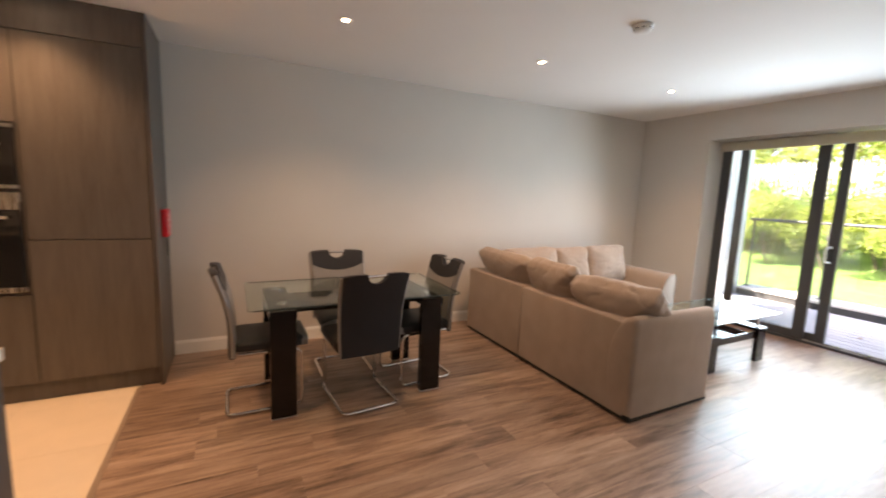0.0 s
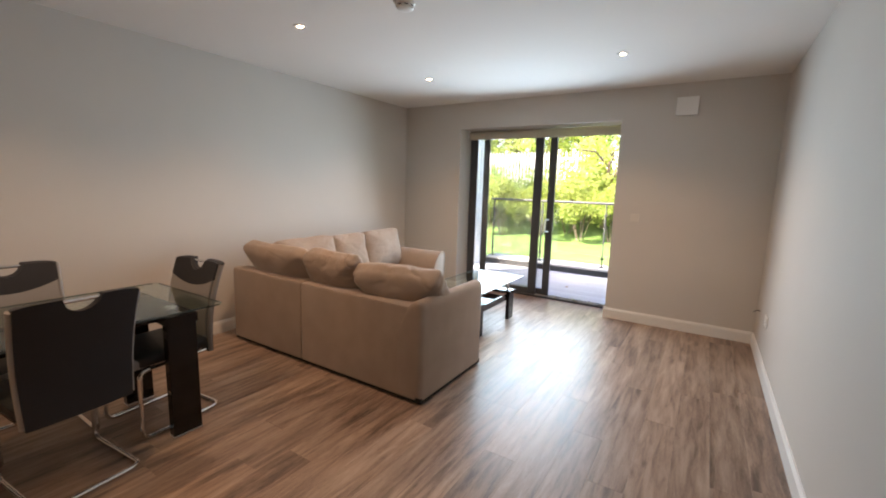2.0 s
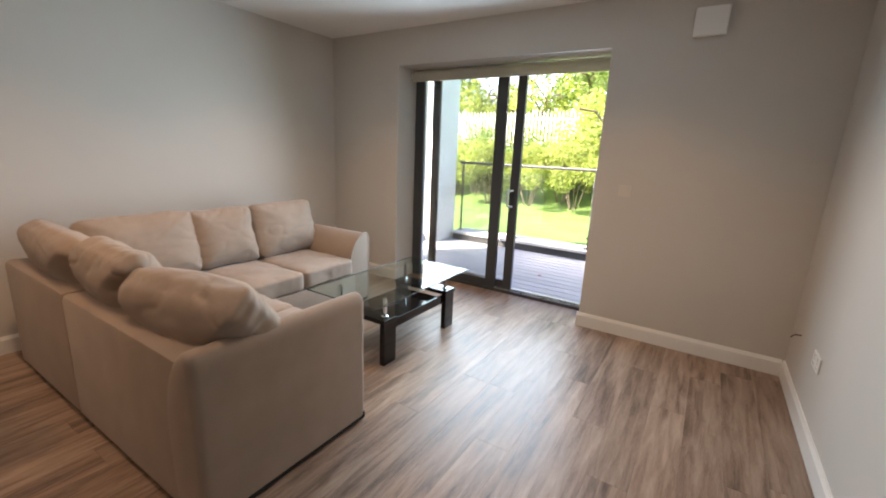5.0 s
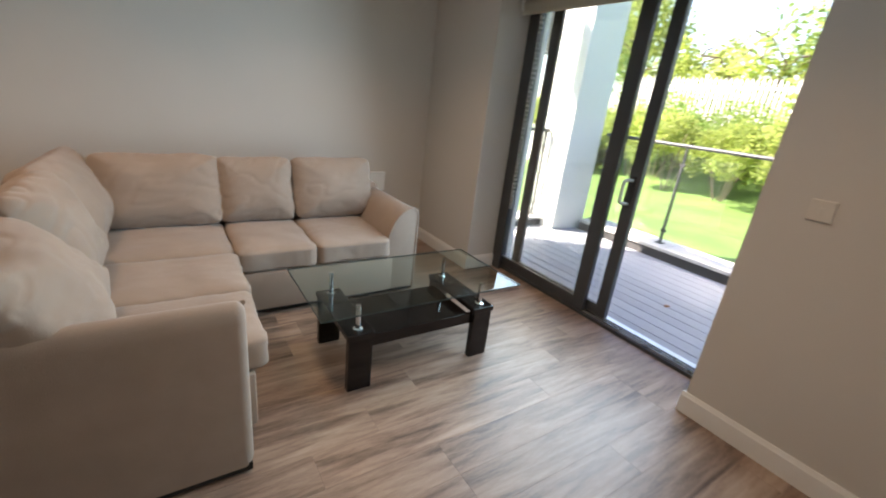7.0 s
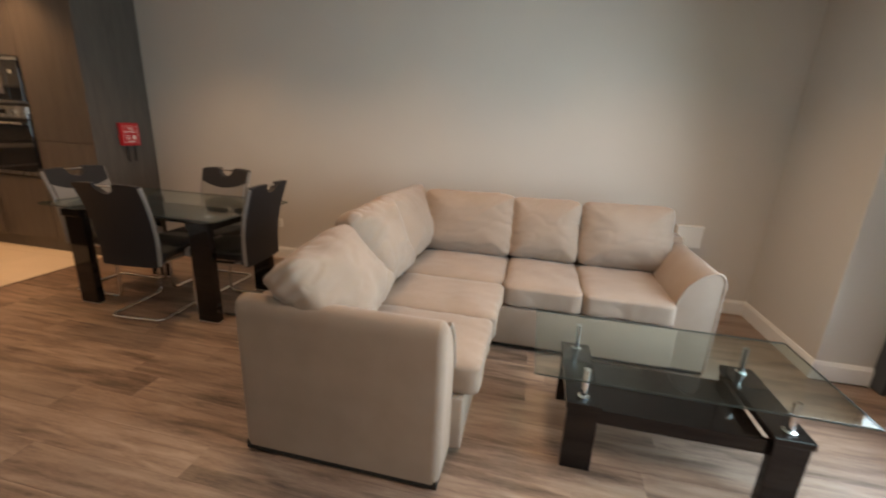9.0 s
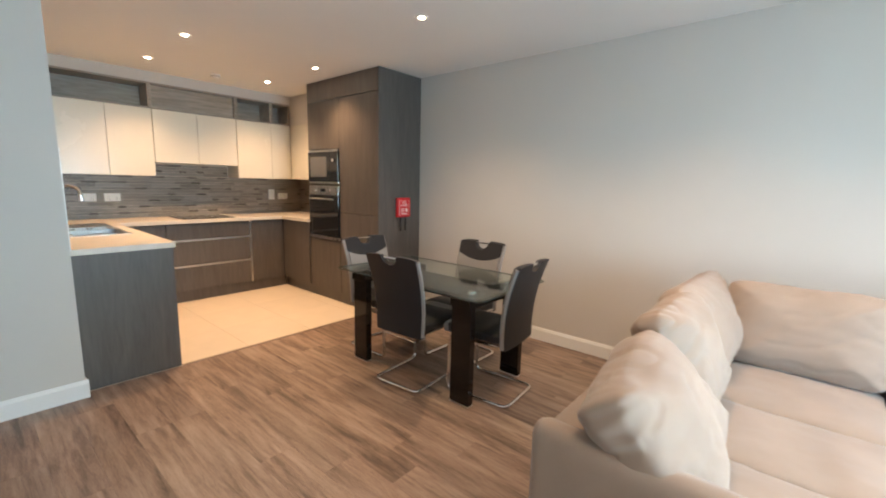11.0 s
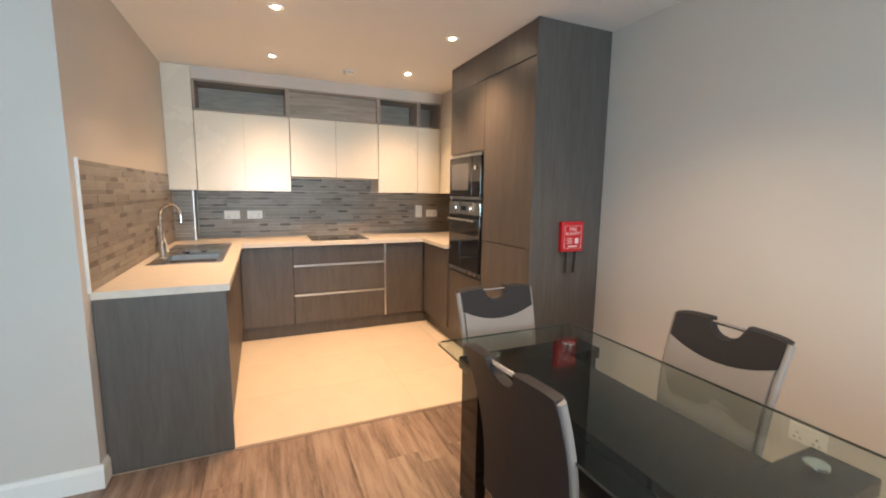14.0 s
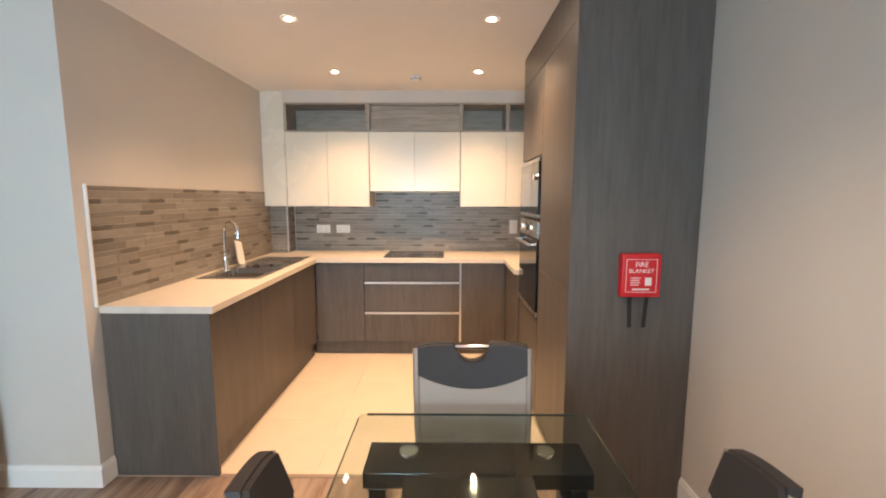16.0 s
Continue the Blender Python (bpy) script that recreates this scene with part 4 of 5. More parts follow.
# tall units and the oven tower
TY = FYT
larder = tagged(empty("tall_cabinet"), "tall grey brown wood-effect larder cabinet to the ceiling", "tall cabinet")
part("body", bx(-1.238, -0.587, TY + 0.022, LY - 0.003, 0.13, 2.545, 0), CARC, larder)
part("end_panel", bx(-0.585, -0.565, TY - 0.006, LY - 0.002, 0.0, 2.547, 0.0015), CARC, larder)
front_y("door", -1.238, -0.587, TY, 0.13, 1.068, CARC, larder, -1)
front_y("door", -1.238, -0.587, TY, 1.072, 2.325, CARC, larder, -1)
tower = tagged(empty("oven_tower"), "grey brown tower cabinet housing oven and microwave", "tall cabinet")
part("body", join(bx(-1.872, -1.242, TY + 0.30, LY - 0.003, 0.13, 2.545, 0), bx(-1.872, -1.854, TY + 0.022, TY + 0.30, 0.13, 2.545, 0), bx(-1.260, -1.242, TY + 0.022, TY + 0.30, 0.13, 2.545, 0),
                 bx(-1.854, -1.260, TY + 0.022, TY + 0.30, 0.72, 0.738, 0), bx(-1.854, -1.260, TY + 0.022, TY + 0.30, 1.372, 1.39, 0), bx(-1.854, -1.260, TY + 0.022, TY + 0.30, 1.775, 1.793, 0)), CARC, tower)
front_y("door", -1.872, -1.242, TY, 0.13, 0.72, CARC, tower, -1)
front_y("door", -1.872, -1.242, TY, 1.79, 2.325, CARC, tower, -1)
part("top_filler", bx(-1.872, -0.587, TY, TY + 0.019, 2.329, 2.547, 0.001), CARC, tower)
tagged(part("side_strip", bx(-1.2418, -1.2382, TY - 0.0005, TY + 0.019, 0.13, 2.325, 0), SHADOW), "dark joint between the tall cabinets", "trim strip")

oven = tagged(empty("built_in_oven", pose(-1.557, TY, 0)), "built-in stainless steel oven with black glass door", "oven")
part("body", bx(-0.29, 0.29, 0.012, 0.29, 0.742, 1.365, 0), DARKPLASTIC, oven)
panel = part("control_panel", bx(-0.299, 0.299, -0.012, 0.012, 1.262, 1.366, 0.003), STEEL, oven, "brushed steel control panel")
part("display", bx(-0.05, 0.05, -0.0135, -0.012, 1.295, 1.335, 0), BLACKGLASS, panel)
for sx in (-0.15, 0.15):
    part("knob", moved(lathe([(0.022, 0), (0.021, 0.018), (0.018, 0.022), (0.001, 0.023)], 24), Matrix.Translation((sx, -0.012, 1.315)) @ Matrix.Rotation(radians(90), 4, "X")), CHROME, panel, "", 40)
odoor = part("oven_door", bx(-0.299, 0.299, -0.014, 0.010, 0.775, 1.256, 0.004), BLACKGLASS, oven, "black glass oven door")
part("handle", moved(cyl(0.009, -0.25, 0.25, 16), Matrix.Translation((0, -0.05, 1.215)) @ Matrix.Rotation(radians(90), 4, "Y")), STEEL, odoor, "steel bar handle", 40)
for sx in (-0.23, 0.23):
    part("handle_bracket", bx(sx - 0.007, sx + 0.007, -0.05, -0.014, 1.208, 1.222, 0.002), STEEL, odoor)
part("bottom_trim", bx(-0.299, 0.299, -0.012, 0.012, 0.742, 0.772, 0.003), STEEL, oven)
micro = tagged(empty("built_in_microwave", pose(-1.557, TY, 0)), "built-in black glass microwave with steel surround", "microwave")
part("body", bx(-0.29, 0.29, 0.012, 0.29, 1.395, 1.77, 0), DARKPLASTIC, micro)
for z in (1.392, 1.756):
    part("surround", bx(-0.299, 0.299, -0.010, 0.010, z, z + 0.02, 0.002), STEEL, micro)
mdoor = part("microwave_door", bx(-0.299, 0.14, -0.014, 0.010, 1.414, 1.754, 0.003), BLACKGLASS, micro)
part("window", bx(-0.25, 0.08, -0.0155, -0.014, 1.47, 1.70, 0), surface("grey microwave mesh window", (0.13, 0.13, 0.135), 0.18, vary=0.1, bump=0.0), mdoor, "grey mesh window")
mp = part("control_panel", bx(0.144, 0.299, -0.014, 0.010, 1.414, 1.754, 0.003), BLACKGLASS, micro)
part("knob", moved(lathe([(0.02, 0), (0.019, 0.014), (0.001, 0.016)], 24), Matrix.Translation((0.222, -0.014, 1.655)) @ Matrix.Rotation(radians(90), 4, "X")), CHROME, mp, "", 40)

# wall units over the cooker run
CF = -2.773
CZ0, CZ1, NZ = 1.435, 2.165, 2.44
for y0, y1, z0 in ((1.335, 2.155, CZ0), (2.159, 3.055, 1.585), (3.059, 3.785, CZ0)):
    mid = {1.335: 1.745, 2.159: 2.607, 3.059: 3.51}[y0]
    u = tagged(empty("wall_cabinet"), "cream gloss handleless kitchen wall cabinet" + (" over the hob" if z0 > 1.5 else ""), "wall cabinet", "wall cabinets")
    part("body", bx(BX + 0.004, CF - 0.022, y0 + 0.001, y1 - 0.001, z0 + 0.002, CZ1, 0), CREAM, u)
    front_x("door", CF, y0, mid, z0, CZ1, CREAM, u)
    front_x("door", CF, mid, y1, z0, CZ1, CREAM, u)
side = tagged(empty("wall_cabinet"), "cream gloss wall cabinet on the return beside the tower", "wall cabinet", "wall cabinets")
part("body", bx(CF - 0.02, -1.876, 3.81, LY - 0.004, CZ0 + 0.002, CZ1, 0), CREAM, side)
front_y("door", CF + 0.003, -2.32, 3.788, CZ0, CZ1, CREAM, side, -1)
front_y("door", -2.32, -1.876, 3.788, CZ0, CZ1, CREAM, side, -1)
filler = tagged(part("boiler_cover", bx(BX + 0.004, CF, KY + 0.003, 1.331, CZ0 + 0.003, H - 0.003, 0.002), CREAM), "tall cream cover panel in the corner above the worktop", "cover panel")
NICHE = wood("grey oak shelf board", (0.24, 0.21, 0.175), (0.32, 0.28, 0.235), (0.39, 0.345, 0.295), rough=0.5, along=(9, 1, 9), grain=5.0, per_object=0.04)
for y0, y1, depth in ((1.335, 2.148, 0.28), (2.148, 3.065, 0.05), (3.065, 3.52, 0.28), (3.52, 3.785, 0.28)):
    u = tagged(empty("open_shelf"), "open grey oak box shelf above the cream cabinets" + (", shallow" if depth < 0.1 else ""), "shelf", "open shelves")
    part("side_board", bx(CF - 0.33, CF + 0.001, y0 + 0.001, y0 + 0.019, CZ1 + 0.004, NZ, 0.001), NICHE, u)
    part("side_board", bx(CF - 0.33, CF + 0.001, y1 - 0.019, y1 - 0.001, CZ1 + 0.004, NZ, 0.001), NICHE, u)
    part("top_board", bx(CF - 0.33, CF + 0.001, y0 + 0.020, y1 - 0.020, NZ - 0.018, NZ, 0.001), NICHE, u)
    part("bottom_board", bx(CF - 0.33, CF + 0.001, y0 + 0.020, y1 - 0.020, CZ1 + 0.004, CZ1 + 0.016, 0.001), NICHE, u)
    part("back_board", bx(CF - depth - 0.01, CF - depth, y0 + 0.020, y1 - 0.020, CZ1 + 0.017, NZ - 0.019, 0), NICHE, u)
structure("bulkhead", join(bx(BX, CF - 0.004, 1.333, 3.80, NZ + 0.002, H, 0), bx(BX, -1.876, 3.80, LY, CZ1 + 0.004, H, 0)), WALL, "greige boxed bulkhead above the wall units", "bulkhead")

# splashbacks: backing sheets, tiles follow at the end of the file
splash1 = structure("wall_tiles_sink", bx(-2.90, -0.702, KY, KY + 0.004, WT1, 1.578, 0), GROUT, "grey brown mosaic tile splashback above the sink", "splashback")
splash2 = structure("wall_tiles_cooker", join(bx(BX, BX + 0.004, 1.285, LY, WT1, CZ0 + 0.16, 0), bx(BX + 0.004, -1.874, LY - 0.004, LY, WT1, CZ0, 0)), GROUT, "grey brown mosaic tile splashback behind the hob", "splashback")
box = structure("boxing", bx(BX + 0.004, -2.90, KY + 0.005, 1.275, WT1, CZ0, 0), GROUT, "tiled pipe boxing in the worktop corner", "boxing")
structure("trim", bx(-2.905, -2.893, 1.272, 1.284, WT1, CZ0, 0.001), ALU, "aluminium tile edge trim on the boxing", "tile trim")
structure("trim", bx(-0.702, -0.69, KY, KY + 0.013, WT1, 1.585, 0.001), WHITEPLASTIC, "white tile edge trim at the end of the splashback", "tile trim")

for kind, yy, w, lab in (("double_socket", 1.59, 0.146, "white double power socket on the splashback"), ("double_socket", 1.805, 0.146, "white double power socket on the splashback"), ("double_socket", 3.815, 0.146, "white double power socket near the oven tower")):
    wall_plate(kind, pose(BX + 0.010, yy, 1.19, 0, 0, 90), w, 0.086, 2, lab, "power socket", "kitchen sockets")
wall_plate("cooker_switch", pose(BX + 0.010, 3.645, 1.215, 0, 0, 90), 0.086, 0.146, 1, "tall white cooker switch on the splashback", "switch")

# fire blanket on the end panel
fb = tagged(empty("fire_blanket", pose(-0.5645, 3.828, 1.158, 0, 0, 90)), "red fire blanket case hung on the end panel", "fire blanket")
case = part("case", bx(-0.093, 0.093, -0.042, 0, -0.103, 0.104, 0.008, 3), RED, fb, "", 40)
part("label_border", join(bx(-0.072, 0.072, -0.0435, -0.042, 0.076, 0.078, 0), bx(-0.072, 0.072, -0.0435, -0.042, -0.078, -0.076, 0), bx(-0.072, -0.070, -0.0435, -0.042, -0.076, 0.076, 0), bx(0.070, 0.072, -0.0435, -0.042, -0.076, 0.076, 0)), WHITEINK, case)


def lettering(text, size, x, z, parent):
    cu = bpy.data.curves.new("lettering", "FONT")
    cu.body, cu.size, cu.align_x, cu.extrude = text, size, "CENTER", 0.0006
    tmp = new("lettering_source", cu)
    me = bpy.data.meshes.new_from_object(tmp.evaluated_get(bpy.context.evaluated_depsgraph_get()))
    bpy.data.objects.remove(tmp)
    me.materials.clear()
    me.materials.append(WHITEINK)
    ob = new("lettering", me)
    ob.parent = parent
    ob.matrix_local = pose(x, -0.0428, z, 90, 0, 0)
    return ob


lettering("FIRE", 0.034, 0, 0.042, case)
lettering("BLANKET", 0.028, 0, 0.014, case)
for k, w in enumerate((0.05, 0.042, 0.046, 0.04)):
    part("print_bar", bx(-0.05, -0.05 + w, -0.0432, -0.042, -0.012 - 0.011 * k, -0.008 - 0.011 * k, 0), WHITEINK, case)
part("print_bar", bx(0.018, 0.048, -0.0432, -0.042, -0.046, -0.008, 0), WHITEINK, case)
part("print_bar", bx(-0.04, 0.04, -0.0432, -0.042, -0.068, -0.060, 0), WHITEINK, case)
for sx in (-0.042, 0.038):
    part("pull_tape", moved(bx(-0.009, 0.009, -0.028, -0.024, -0.152, 0, 0.001), Matrix.Translation((sx, 0, -0.101)) @ Matrix.Rotation(radians(3 if sx > 0 else -2), 4, "Y")), BLACKCLOTH, fb, "black pull tape")

# ---- balcony ----
deck = structure("deck", bx(OUT, 7.62, -2.0, 4.45, -0.35, -0.05, 0), DARKSTONE, "grey composite balcony decking", "decking")
structure("building_wall", join(bx(-6.0, OUT, LY + 0.3, LY + 0.36, -0.5, 3.0, 0), bx(OUT, OUT + 0.03, LY + 0.0, LY + 0.36, -0.4, H + 0.25, 0), bx(OUT, OUT + 0.03, -4.0, OY0, -0.4, H + 0.25, 0), bx(OUT, OUT + 0.03, OY1, LY, -0.4, H + 0.25, 0), bx(OUT, OUT + 0.03, OY0, OY1, OZ, H + 0.25, 0)), RENDERW, "white rendered outer wall of the flats", "facade")
structure("pillar", bx(7.03, 7.62, 3.98, 4.57, -0.1, H + 0.25, 0.01), RENDERW, "white rendered balcony pillar", "pillar")
kerb = tagged(empty("balcony_kerb"), "low balcony kerb with pale coping and dark face", "kerb", kind="structure")
part("upstand", bx(7.50, 7.86, -2.0, 3.93, -0.3, 0.075, 0.005), DARKSTONE, kerb)
for k in range(5):
    part("coping", bx(7.47, 7.89, -2.0 + 1.186 * k + 0.003, -2.0 + 1.186 * (k + 1) - 0.003, 0.075, 0.112, 0.006), STONE, kerb)
kerb2 = tagged(empty("side_kerb"), "low pale kerb at the balcony end", "kerb", kind="structure")
part("upstand", bx(OUT + 0.03, 7.18, 4.20, 4.44, -0.3, 0.065, 0.005), DARKSTONE, kerb2)
part("coping", bx(OUT + 0.03, 7.18, 4.17, 4.46, 0.065, 0.10, 0.006), STONE, kerb2)


def balustrade(name, label, m, length, posts, zr):
    """Glass balustrade in local x: posts, panes, a round rail."""
    e = tagged(empty(name, m), label, "balustrade")
    part("rail", moved(cyl(0.021, 0, length, 16), Matrix.Translation((0, 0, zr)) @ Matrix.Rotation(radians(90), 4, "Y")), FRAME, e, "dark round handrail", 40)
    for p in posts:
        po = part("post", bx(p - 0.008, p + 0.008, -0.022, 0.022, 0.0, zr - 0.015, 0.002), FRAME, e)
        part("base_plate", bx(p - 0.045, p + 0.045, -0.04, 0.04, 0.0, 0.012, 0.002), FRAME, po)
        for z in (0.14, zr - 0.22):
            part("clamp", bx(p - 0.03, p + 0.03, -0.014, 0.014, z, z + 0.03, 0.003), FRAME, po)
    for a, b in zip(posts, posts[1:]):
        g = part("pane", bx(a + 0.02, b - 0.02, -0.005, 0.005, 0.07, zr - 0.09, 0.001), PANE, e)
        g.visible_shadow = False
    return e


balustrade("glass_balustrade", "glass balcony balustrade with dark posts and rail", pose(7.66, 3.93, 0.112, 0, 0, -90), 5.9, (0.06, 1.05, 2.18, 3.33, 4.48, 5.63), 1.12)
balustrade("glass_balustrade", "short glass balustrade at the balcony end", pose(OUT + 0.04, 4.32, 0.10), 1.41, (0.05, 0.72, 1.36), 1.10)
lampw = tagged(empty("wall_lamp", pose(7.03, 4.495, 1.655, 0, 0, -90)), "small round grey lamp on the pillar", "wall lamp")
part("base", moved(cyl(0.045, 0, 0.02, 24), Matrix.Rotation(radians(90), 4, "X")), FRAME, lampw, "", 40)
part("shade", moved(lathe([(0.038, 0.02), (0.036, 0.05), (0.02, 0.065), (0.001, 0.068)], 24), Matrix.Rotation(radians(90), 4, "X")), WHITEPLASTIC, lampw, "", 40)
LOUVRE = surface("grey beige louvre paint", (0.24, 0.22, 0.20), 0.55, vary=0.1)
louvre = tagged(empty("louvre_panel", pose(OUT + 0.03, 4.27, 2.04)), "grey beige slatted louvre panel fixed to the outer wall", "louvre panel")
part("frame", join(bx(0, 0.03, 0, 0.06, 0, 0.72, 0.003), bx(1.13, 1.16, 0, 0.06, 0, 0.72, 0.003), bx(0.03, 1.13, 0, 0.06, 0, 0.03, 0.003), bx(0.03, 1.13, 0, 0.06, 0.69, 0.72, 0.003)), LOUVRE, louvre)
for k in range(14):
    part("slat", moved(bx(0.03, 1.13, -0.024, 0.024, -0.003, 0.003, 0.001), Matrix.Translation((0, 0.03, 0.06 + 0.045 * k)) @ Matrix.Rotation(radians(-38), 4, "X")), LOUVRE, louvre)
dead = tagged(part("dead_leaf", moved(cushion(0.06, 0.035, 0.008, 4, 0.4, 3, seed=2), Matrix.Translation((6.28, 1.95, -0.002))), surface("dry leaf", (0.22, 0.10, 0.04), 0.8)), "dry brown leaf on the decking", "leaf")

# ---- garden ----


def lie(x, y):
    """Height of the ground: a flat lawn, then a planted bank."""
    s = max(0.0, min(1.0, (x - 14.5) / 5.0))
    return -0.33 + 1.5 * s * s * (3 - 2 * s) + 0.03 * noise.noise(Vector((x * 0.4, y * 0.4, 0)))


g = bmesh.new()
xs = [-60, -20, -6, 0, 5.0] + [7.0 + 0.75 * k for k in range(24)] + [30, 45, 80, 200, 500]
ys = [-500, -150, -60, -30] + [-15 + 1.2 * k for k in range(34)] + [30, 60, 150, 500]
gv = [[g.verts.new((x, y, lie(x, y) if x > 6 else -0.4)) for y in ys] for x in xs]
for i in range(len(xs) - 1):
    for j in range(len(ys) - 1):
        g.faces.new((gv[i][j], gv[i + 1][j], gv[i + 1][j + 1], gv[i][j + 1]))
structure("ground", g, GRASS, "mown green lawn rising to a planted bank", "lawn", 60)


def leaves(centre, radius, count, size, rng, squash=1.0, lumps=7):
    """Small leaves in uneven clumps round a centre, with gaps between."""
    verts, faces = [], []
    cl = []
    for _ in range(lumps):
        d = Vector((rng.gauss(0, 1), rng.gauss(0, 1), rng.gauss(0, 0.8))).normalized() * rng.uniform(0.25, 0.85)
        cl.append((d, rng.uniform(0.25, 0.5)))
    for _ in range(count):
        d, r = rng.choice(cl)
        p = d + Vector((rng.gauss(0, 1), rng.gauss(0, 1), rng.gauss(0, 1))).normalized() * r * rng.uniform(0.5, 1.05)
        p = Vector((p.x * radius, p.y * radius, p.z * radius * squash)) + centre
        a = Vector((rng.gauss(0, 1), rng.gauss(0, 1), rng.gauss(0, 0.6))).normalized()
        b = a.orthogonal().normalized()
        b = (b + a.cross(b) * rng.uniform(-1, 1)).normalized()
        s = size * rng.uniform(0.6, 1.4)
        k = len(verts)
        verts += [p - a * s, p + b * s * 0.45 + a * s * 0.1, p + a * s, p - b * s * 0.45 + a * s * 0.1]
        faces.append((k, k + 1, k + 2, k + 3))
    return verts, faces


def crown_part(verts, faces, mat, parent):
    me = bpy.data.meshes.new("crown")
    me.from_pydata([tuple(v) for v in verts], [], faces)
    me.materials.append(mat)
    ob = new("crown", me)
    ob.parent = parent
    return ob


def shrub(kind, label, r, h, mat, seed, leaf_size=0.06, count=3800):
    rng = random.Random(seed)
    e = tagged(empty(kind), label, "shrub", "garden shrubs")
    stems = []
    for k in range(7):
        a = rng.uniform(0, 6.28)
        tip = Vector((math.cos(a) * r * 0.6, math.sin(a) * r * 0.6, h * rng.uniform(0.5, 0.9)))
        stems.append(tube([(0.05 * math.cos(a), 0.05 * math.sin(a), -0.1), tip * 0.5 + Vector((0, 0, 0.1)), tip], 0.014, 5))
    part("stem", join(*stems), BARK, e)
    v, f = leaves(Vector((0, 0, h * 0.52)), r, count, leaf_size, rng, h / (2 * r), 10)
    crown_part(v, f, mat, e)
    return e


def tree(label, h, r, mat, seed, count=4500):
    rng = random.Random(seed)
    e = tagged(empty("tree"), label, "tree", "garden trees")
    pts, trunk = [], []
    for k in range(9):
        s = k / 8
        pts.append(Vector((0.15 * noise.noise(Vector((seed, s * 2, 0))), 0.15 * noise.noise(Vector((0, s * 2, seed))), -0.2 + s * h * 0.75)))
    for a, b, k in zip(pts, pts[1:], range(8)):
        trunk.append(moved(cyl(0.16 * (1 - k / 9), 0, (b - a).length * 1.02, 9, 0.16 * (1 - (k + 1) / 9)), Matrix.Translation(a) @ (b - a).to_track_quat("Z", "Y").to_matrix().to_4x4()))
    for k in range(9):
        a = rng.uniform(0, 6.28)
        s = pts[3 + k % 5]
        tip = s + Vector((math.cos(a) * r * 0.7, math.sin(a) * r * 0.7, rng.uniform(0.3, 1.2)))
        trunk.append(tube([s, (s + tip) / 2 + Vector((0, 0, 0.25)), tip], 0.035, 6))
    part("trunk", join(*trunk), BARK, e)
    v, f = leaves(Vector((0, 0, h * 0.50)), r, count, 0.11, rng, 0.46 * h / r, 18)
    crown_part(v, f, mat, e)
    return e


rng = random.Random(5)
protos = [shrub("shrub", "yellow-green leafy garden shrub in sun", 1.15, 2.0, LEAF, 11), shrub("shrub", "yellow-green leafy garden shrub in sun", 0.95, 1.6, LEAF, 12), shrub("shrub", "deep green leafy garden shrub", 1.2, 2.1, LEAF2, 13)]
spots = []
for k in range(19):
    y = -5.5 + 1.02 * k
    spots.append((15.1 + rng.uniform(-0.4, 0.5), y + rng.uniform(-0.3, 0.3), k))
    spots.append((16.6 + rng.uniform(-0.4, 0.4), y + rng.uniform(-0.4, 0.4), k + 1))
for i, (x, y, k) in enumerate(spots):
    m = pose(x, y, lie(x, y) - 0.05, 0, 0, rng.uniform(0, 360)) 
    if i < 3:
        protos[i].matrix_world = m
    else:
        copy_thing(protos[(i * 7 + k) % 3], m)
tprotos = [tree("leafy green tree behind the fence", 7.5, 2.3, LEAF, 31), tree("leafy green tree behind the fence", 8.5, 2.6, LEAF2, 32)]
low = [tree("low leafy tree by the fence", 4.2, 1.7, LEAF, 33, 2200)]
for i, (x, y) in enumerate(((20.2, 8.6), (20.8, 10.4), (19.9, 6.9), (16.3, 3.5), (16.0, 1.5), (16.6, -0.9))):
    if i == 0:
        low[0].matrix_world = pose(x, y, lie(x, y), 0, 0, 20)
    else:
        copy_thing(low[0], pose(x, y, lie(x, y), 0, 0, 130 * i))
tspots = [(20.6, 12.6), (20.3, 5.2), (20.4, 2.0), (22.5, -1.8), (20.0, -5.0), (24.0, 15.5), (25.0, 6.6), (25.0, 18.5)]
for i, (x, y) in enumerate(tspots):
    m = pose(x, y, lie(x, y), 0, 0, 47 * i)
    if i < 2:
        tprotos[i].matrix_world = m
    else:
        copy_thing(tprotos[i % 2], m)

fence = tagged(empty("palisade_fence", pose(18.2, 0, 0)), "pale galvanised palisade fence along the bank", "fence")
pale_mesh = None
for k in range(96):
    y = -4.0 + 0.155 * k
    z0 = 1.0
    if pale_mesh is None:
        ob = part("pale", prism([(-0.032, 0), (0.032, 0), (0.032, 1.95), (0, 2.08), (-0.032, 1.95)], -0.006, 0.006, "x", 0.002), GALV, fence)
        pale_mesh = ob.data
    else:
        ob = new("pale", pale_mesh)
        ob.parent = fence
    ob.location = (0, y, z0)
for k in range(7):
    part("fence_post", bx(0.01, 0.07, -4.0 + 2.48 * k - 0.04, -4.0 + 2.48 * k + 0.04, 0.8, 3.15, 0.004), GALV, fence)
for z in (1.45, 2.75):
    part("fence_rail", bx(0.007, 0.035, -4.0, 10.9, z, z + 0.05, 0.003), GALV, fence)
structure("garden_wall", bx(14.2, 14.45, 9.2, 24.0, -0.6, 0.95, 0.01), RENDERW, "low white rendered garden wall", "garden wall")

# ---- floor, deck and tile pieces ----


def piece_meshes():
    return {}


